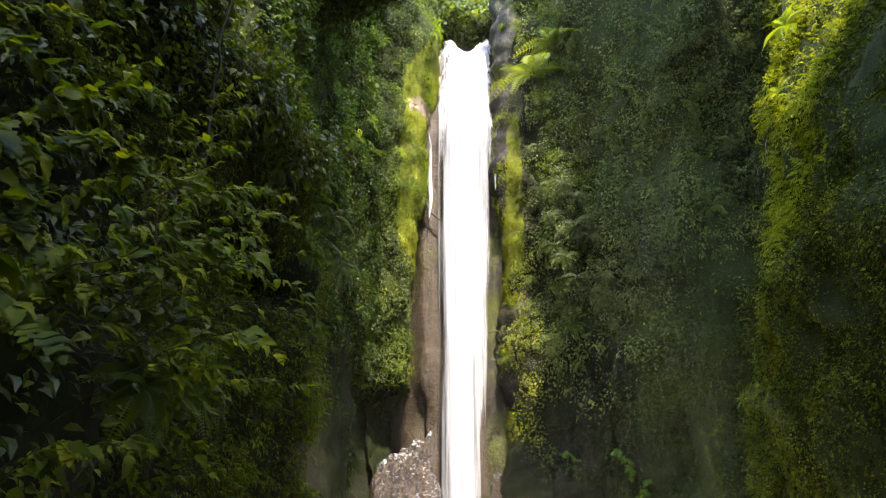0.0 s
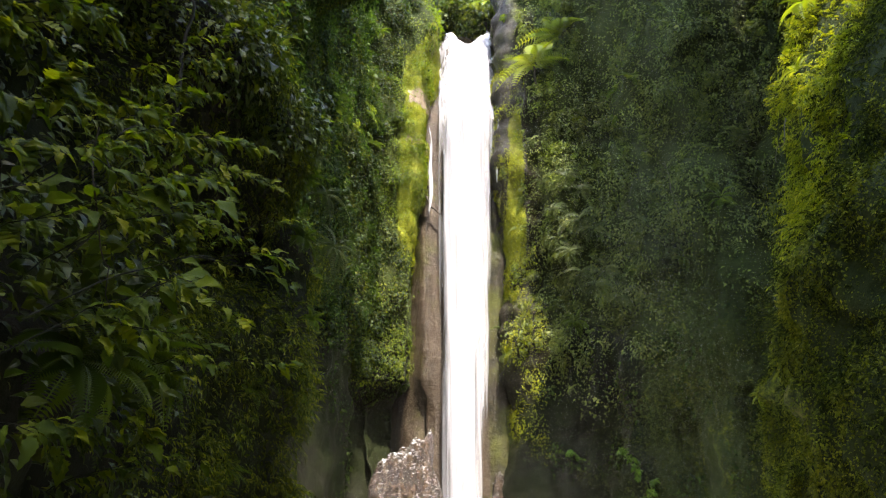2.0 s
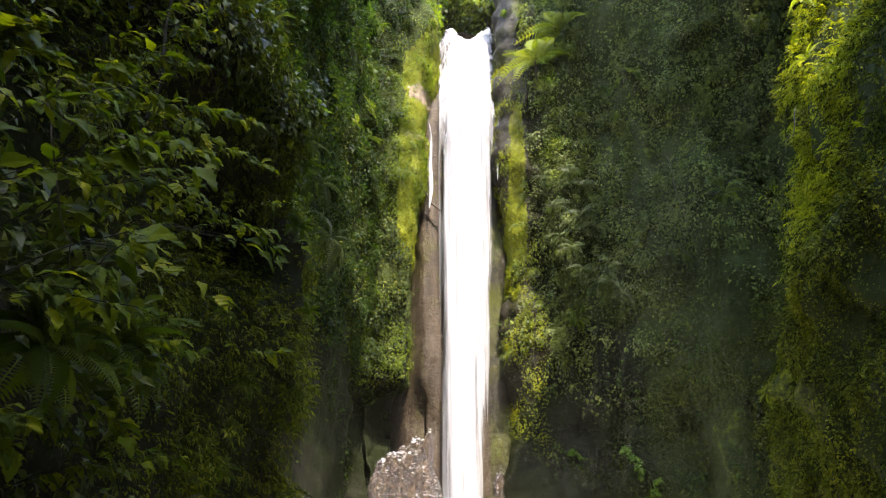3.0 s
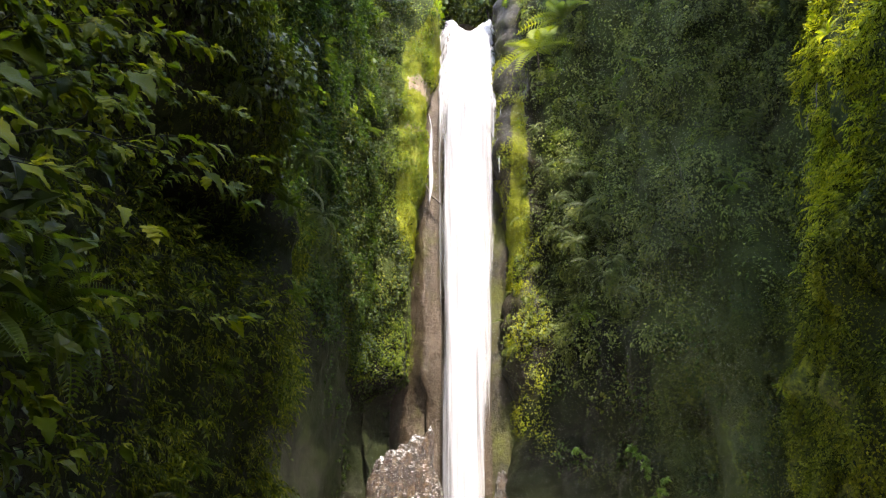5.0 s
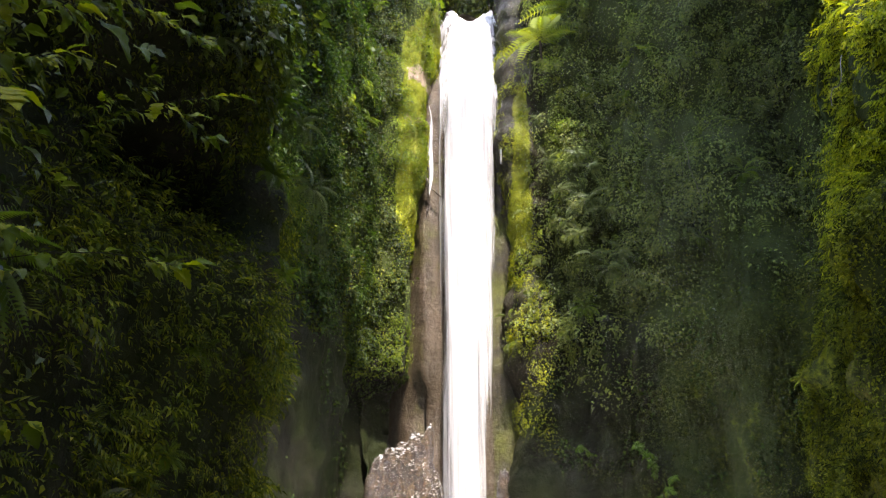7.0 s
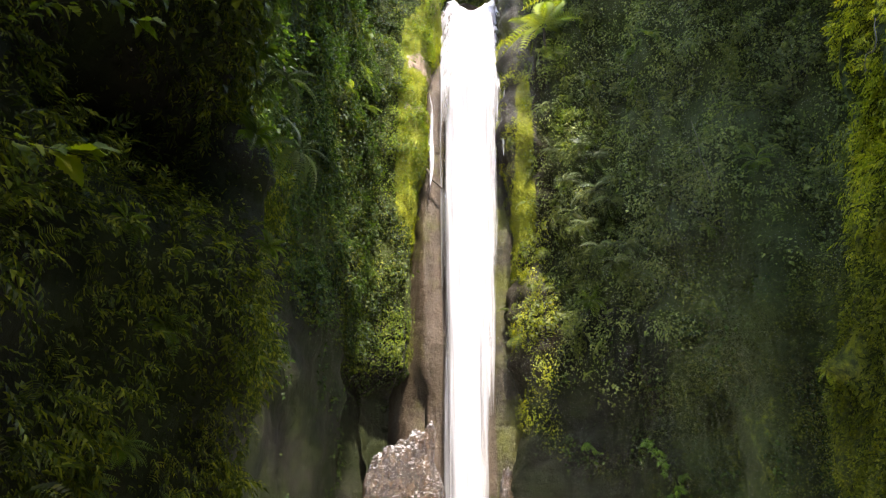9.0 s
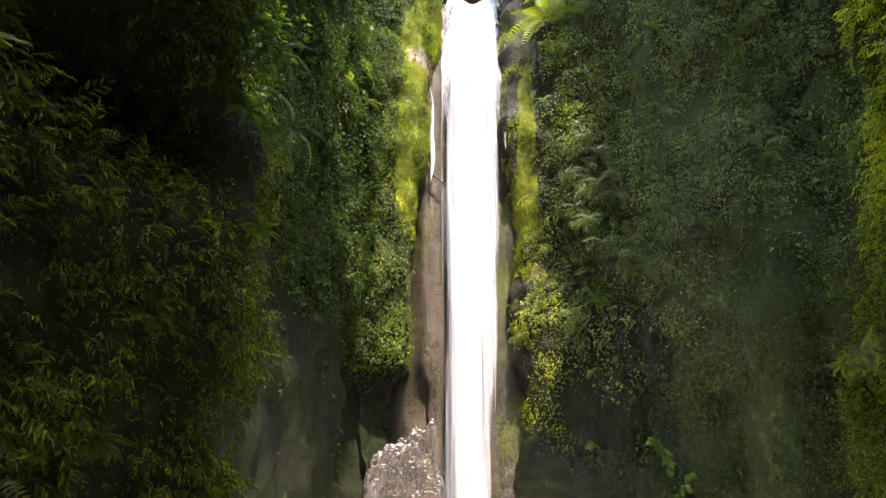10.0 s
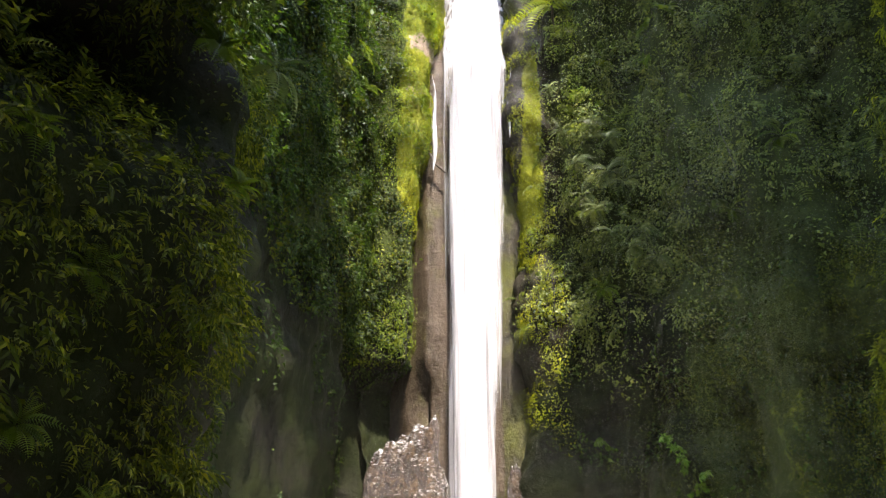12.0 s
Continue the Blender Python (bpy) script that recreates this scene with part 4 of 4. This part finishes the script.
r = np.random.default_rng(11)
NEAR_LEAVES = "broad-leaved green shrub growing from a shaded cliff ledge"
for tip, n, size, kind in (((-2.45, 4.4, 7.2), 22, 0.20, 0), ((-2.2, 4.0, 6.9), 22, 0.17, 0), ((-2.1, 5.3, 7.0), 22, 0.13, 0), ((-2.5, 3.3, 7.0), 22, 0.19, 0), ((-1.6, 4.4, 6.2), 20, 0.14, 0), ((-1.35, 3.7, 5.5), 16, 0.15, 0), ((-1.85, 2.9, 5.15), 16, 0.2, 1), ((-2.0, 4.0, 6.15), 26, 0.17, 0), ((-1.55, 5.0, 5.95), 22, 0.10, 0),
                           ((-1.05, 4.5, 5.35), 10, 0.12, 0), ((-1.6, 3.6, 4.3), 22, 0.15, 0), ((-1.35, 4.5, 5.65), 16, 0.13, 0), ((-1.15, 3.9, 4.95), 20, 0.14, 0),
                           ((-1.95, 2.9, 5.7), 18, 0.24, 1), ((-2.2, 3.4, 6.4), 20, 0.22, 1), ((-1.75, 5.4, 4.9), 24, 0.14, 0),
                           ((-2.0, 5.0, 6.6), 24, 0.15, 1), ((-2.2, 5.6, 5.7), 22, 0.14, 0), ((-2.3, 3.1, 4.5), 18, 0.15, 1),
                           ((-2.1, 3.6, 5.2), 24, 0.2, 1), ((-1.75, 4.1, 5.5), 24, 0.18, 1),
                           ((-1.9, 4.2, 4.4), 16, 0.14, 0), ((-2.2, 4.9, 4.5), 18, 0.12, 0), ((-1.9, 5.6, 4.3), 16, 0.12, 0), ((-2.7, 4.6, 5.0), 18, 0.15, 0),
                           ((-1.65, 5.1, 6.6), 26, 0.14, 0), ((-1.9, 5.2, 7.1), 26, 0.14, 0), ((-1.5, 4.9, 6.1), 24, 0.13, 0), ((-1.35, 4.6, 5.85), 20, 0.13, 0), ((-2.2, 5.7, 7.8), 26, 0.14, 0), ((-1.8, 5.5, 6.9), 26, 0.13, 1),
                           ((-2.1, 6.0, 7.7), 30, 0.12, 0), ((-2.3, 6.5, 8.4), 30, 0.12, 0), ((-1.85, 6.3, 7.0), 28, 0.11, 1), ((-2.6, 6.2, 8.9), 30, 0.13, 0), ((-1.9, 6.7, 6.5), 28, 0.11, 0), ((-2.2, 7.0, 9.3), 30, 0.12, 1), ((-1.8, 5.8, 6.2), 26, 0.12, 1)):
    base = (tip[0] - 0.75 - 0.2 * r.random(), tip[1] - 0.25 + 0.2 * r.normal(), tip[2] - 0.5)
    shrub(NEAR_LEAVES if kind == 0 else "shrub with large lobed green leaves growing from a cliff ledge", base, tip, 0.18, int(3.2 * n), 0.68 * size, OVATE + LOBED[1:] if kind == 0 else OVATE[:3] + LOBED[1:], r, side_stems=3)

# ferns and a pale frond on the near cliff
for base, n, ln in (((-2.3, 5.7, 5.1), 9, 0.75), ((-2.2, 4.8, 4.85), 8, 0.7), ((-2.8, 9.2, 4.2), 9, 0.5), ((-2.5, 10.2, 4.0), 9, 0.5), ((-2.75, 9.6, 4.5), 9, 0.5), ((-2.35, 10.6, 8.2), 9, 0.8),
                    ((-2.3, 10.2, 9.1), 9, 0.9), ((-2.6, 9.4, 10.2), 9, 1.0), ((-2.2, 11.2, 7.0), 8, 0.6), ((-2.3, 11.2, 5.6), 8, 0.6), ((-2.7, 9.9, 5.6), 8, 0.6), ((-2.9, 9.2, 6.4), 8, 0.55),
                    ((-2.6, 8.6, 9.6), 9, 0.9)):
    fern("green fern with arching fronds hanging from a dark cliff", base, (0.8, -0.5, 0.35), n + 5, (0.78 if base[1] < 6 else 0.5) * ln, r, meshes=FINE if base[1] < 6 else FRONDS)

# ferns that droop on the far wall and stand out on the pillar
for base, n, ln in (((7.2, 30.3, 17.6), 12, 1.7), ((6.2, 31.0, 16.8), 10, 1.5), ((8.0, 29.6, 14.6), 10, 1.4), ((7.6, 29.8, 13.9), 10, 1.3), ((5.6, 31.7, 20.6), 10, 1.4), ((6.8, 30.8, 20.4), 10, 1.5),
                    ((5.2, 31.9, 23.2), 9, 1.0), ((10.9, 26.4, 22.6), 9, 0.9), ((6.6, 30.7, 16.0), 10, 1.4), ((7.7, 29.9, 16.9), 10, 1.5), ((7.0, 30.4, 14.8), 10, 1.4), ((8.4, 29.2, 13.2), 10, 1.3), ((6.0, 31.2, 18.6), 10, 1.3), ((7.4, 30.1, 19.2), 10, 1.3)):
    fern("large pale green fern drooping from a shaded cliff", (base[0] - 0.3, base[1] - 0.6, base[2]), (-0.5, -0.75, -0.35), n - 2, 0.62 * ln, r, meshes=PALE, open_=0.75)
for base, ln in (((-2.15, 10.1, 9.45), 0.42), ((-2.0, 10.5, 8.95), 0.45), ((-1.85, 10.85, 8.15), 0.5), ((-2.35, 9.5, 9.2), 0.4), ((-2.5, 8.7, 8.9), 0.4)):
    fern("small pale fern drooping from the lip of a dark hollow", base, (0.7, -0.6, -0.1), 7, ln, r, meshes=PALE)
for face, dens in ((BACK, lambda p: 0.03 * right_wall(p) * (p[:, 2] > 9) * (p[:, 2] < 31) * (p[:, 0] < 14)), (LEFT, lambda p: 0.03 * far_left(p) * (p[:, 1] > 18) * (p[:, 2] > 8) * (p[:, 2] < 31))):
    spots, ways = face.pick(dens, r)
    for q, w in zip(spots, ways):
        fern("green fern drooping from a shaded mossy cliff", q + 0.25 * w, w + np.array([0, 0, 0.3]), 8, 0.55 + 0.4 * r.random(), r)
for base, n, ln in (((9.1, 13.3, 15.8), 9, 0.75), ((8.6, 13.5, 13.9), 8, 0.45), ((8.5, 18.0, 6.9), 7, 0.38), ((8.9, 12.0, 11.9), 9, 0.8)):
    fern("bright yellow-green fern leaning out from a rock pillar", base, (-0.8, -0.4, 0.5), n, ln, r, meshes=BRIGHT)


def tree_fern(foot, crown, n, ln, rr):
    top = tagged(new("tree_fern"), "tree fern with long bright fronds above a waterfall", "tree fern", "tree ferns on the brow")
    top.location = foot
    rel = Vector(crown) - Vector(foot)
    tr = new("trunk", raw_mesh("trunk", *tube(bend((0, 0, 0), rel, -0.15, 9, 0.12, ln), 0.09, 0.06, 8), M_BARK, True))
    tr.parent = top
    for k in range(n):
        an = 2 * math.pi * (k + 0.4 * rr.random()) / n
        ob = new("frond", BRIGHT[k % 3])
        ob.parent = top
        ob.matrix_basis = frame_matrix(rel, (math.cos(an), math.sin(an), 0.25 + 0.25 * rr.random()), (0, 0, 1), ln * (0.85 + 0.3 * rr.random()))
    return top


for foot, crown, n, ln in (((7.6, 31.0, 27.6), (6.9, 30.2, 29.5), 13, 2.5), ((5.7, 32.0, 26.4), (5.2, 30.7, 27.9), 10, 2.0), ((3.6, 38.4, 35.6), (3.0, 37.8, 38.2), 12, 2.2)):
    tree_fern(foot, crown, n, ln, r)


# ---- vines, a fallen branch, a sapling ----
def vine(label, a, b, radius, mat, sag=-0.15, name="vine", category="vine"):
    pts = bend((0, 0, 0), Vector(b) - Vector(a), sag, 14, 0.25, a[0])
    ob = tagged(new(name, raw_mesh(name, *tube(pts, radius, radius * 0.6, 6), mat, True)), label, category)
    ob.location = a
    return ob


vine("thin pale vine hanging down a shaded cliff", (9.9, 25.7, 18.6), (10.15, 25.4, 15.3), 0.016, M_VINE)
vine("thin pale vine hanging from a pillar", (7.7, 13.0, 12.2), (7.3, 13.1, 11.1), 0.010, M_VINE)
vine("thin grey vine looping among leaves", (-1.9, 4.0, 6.0), (-1.9, 4.7, 5.0), 0.005, M_BARK, -0.2)
vine("dark broken branch lodged on wet rock beside a waterfall", (-1.5, 33.1, 21.7), (-0.2, 33.4, 19.7), 0.09, M_BARK, -0.25, "branch", "branch")
vine("dark slender sapling stem against a cliff", (-2.6, 6.1, 7.2), (-2.5, 6.05, 10.2), 0.02, M_STEM, 0.0, "sapling", "sapling")


# ---- boulder at the foot of the fall ----
def boulder(label, place, sx, sy, sz, seed, mat, tilt):
    bm = bmesh.new()
    bmesh.ops.create_icosphere(bm, subdivisions=5, radius=1)
    for v in bm.verts:
        p = v.co
        n1 = noise.fractal(p * 0.9 + Vector((seed, 0, 0)), 1, 2, 4)
        ledge = 0.06 * math.sin(9 * p.z + 3 * n1)
        n2 = noise.fractal(p * 4 + Vector((seed, 3, 0)), 1, 2, 4)
        near2 = noise.voronoi(p * 2.2 + Vector((seed, seed, 0)))[0]
        n2 += 1.6 * min(0.35, near2[1] - near2[0])               # broken blocks with seams
        flat = min(p.z, 0.72 + 0.1 * p.z)                       # a broad top
        v.co = Vector((p.x * sx, p.y * sy, flat * sz)) * (1 + 0.16 * n1 + 0.09 * n2 + ledge * 0.9 + 0.035 * noise.fractal(p * 11 + Vector((seed, 0, 5)), 1, 2, 3))
        v.co.z += tilt * v.co.x
    me = bpy.data.meshes.new("boulder")
    bm.to_mesh(me)
    bm.free()
    me.materials.append(mat)
    for q in me.polygons:
        q.use_smooth = True
    ob = tagged(new("boulder", me), label, "boulder")
    ob.location = place
    return ob


boulder("large wet brown boulder at the foot of a waterfall", (-1.85, 31.8, 2.8), 1.75, 1.6, 4.6, 3.0, M_BOULDER, 0.4)
boulder("wet brown rock rib beside falling water", (2.7, 33.6, 2.9), 0.5, 0.6, 3.3, 7.0, M_BOULDER, -0.5)


# ---- trees on the brow above ----
def brow_tree(foot, height, crown, leaves, mat, rr, leaf=0.3):
    top = tagged(new("tree"), "leafy rainforest tree on the brow of a gorge", "tree", "trees on the brow")
    top.location = foot
    trunk = new("trunk", raw_mesh("trunk", *tube(bend((0, 0, 0), (0.3 * rr.normal(), 0.3 * rr.normal(), height), 0, 8, 0.4, foot[0]), 0.16, 0.05, 8), M_BARK, True))
    trunk.parent = top
    centres = []
    for k in range(9):
        a, t = rr.random() * 6.28, 0.35 + 0.65 * rr.random()
        end = np.array([crown * math.cos(a) * rr.random(), crown * math.sin(a) * rr.random(), height * t + 0.5])
        lb = new("limb", raw_mesh("limb", *tube(bend((0, 0, height * t * 0.7), end, 0.2, 6, 0.2, k), 0.05, 0.015, 5), M_BARK, True))
        lb.parent = top
        centres.append(end)
    c = np.array(centres)[rr.integers(len(centres), size=leaves)]
    off = rr.normal(size=(leaves, 3)) * np.array([0.38, 0.38, 0.3]) * crown * 0.55
    v, f = strewn(KITE, c + off, rr.normal(size=(leaves, 3)) + np.array([0, 0, -0.5]), rr.normal(size=(leaves, 3)) * 0.5 + np.array([0, 0, 1]), leaf * np.exp(0.3 * rr.normal(size=leaves)))
    cr = new("crown", raw_mesh("crown", v, f, mat))
    cr.parent = top


for foot, h, crown, n, mat in (((-1.75, 34.3, 31.8), 2.8, 1.5, 3400, M_SUNLEAF), ((-2.2, 34.0, 34.0), 3.0, 1.8, 1500, M_LEAF), ((0.2, 39.5, 32.6), 6.5, 2.2, 2200, M_LEAF), ((2.6, 40.5, 32.8), 6.0, 2.6, 2600, M_LEAF),
                               ((5.2, 38.5, 35), 6.0, 2.6, 2200, M_LEAF), ((-2.6, 39.0, 35), 6.0, 2.6, 2200, M_LEAF), ((1.2, 44.0, 33.0), 9.0, 3.4, 2600, M_LEAF), ((-1.0, 37.5, 33.0), 4.0, 1.8, 2200, M_LEAF), ((1.6, 38.0, 32.6), 3.2, 2.2, 2600, M_LEAF), ((0.4, 37.6, 33.4), 4.6, 2.2, 3200, M_LEAF), ((2.2, 38.6, 33.4), 5.2, 2.4, 3200, M_LEAF), ((-2.2, 37.2, 33.5), 4.5, 2.0, 3000, M_LEAF), ((-3.6, 35.5, 34.5), 4.0, 2.0, 3000, M_LEAF), ((-5.6, 36.5, 34.5), 5.0, 2.4, 3000, M_LEAF), ((-0.6, 36.4, 33.2), 3.0, 1.4, 2200, M_LEAF), ((0.7, 41.0, 33.0), 9.5, 2.4, 4500, M_LEAF), ((2.2, 42.0, 33.0), 10.5, 2.4, 4500, M_LEAF), ((3.4, 37.2, 33.6), 4.0, 1.8, 2600, M_LEAF), ((-0.5, 47.0, 33.0), 12.0, 3.6, 2600, M_LEAF), ((3.6, 47.0, 33.0), 12.0, 3.6, 2600, M_LEAF)):
    if -1.6 < foot[0] < 4.0 and foot[1] > 36:
        foot = (foot[0], foot[1] + 1.0, foot[2] + 2.0)
    brow_tree(foot, h, crown, n, mat, r)
for tip, n in (((7.5, 28.4, 6.4), 150), ((7.9, 28.4, 5.7), 150), ((8.25, 28.3, 4.9), 130), ((5.6, 31.2, 6.6), 70)):
    shrub("small bright green bush on a cliff foot", (tip[0] + 0.3, tip[1] + 0.9, tip[2] - 0.7), tip, 0.2, int(1.5 * n), 0.13, BUSHY, r, "bush", 2.0, 4, "bush")
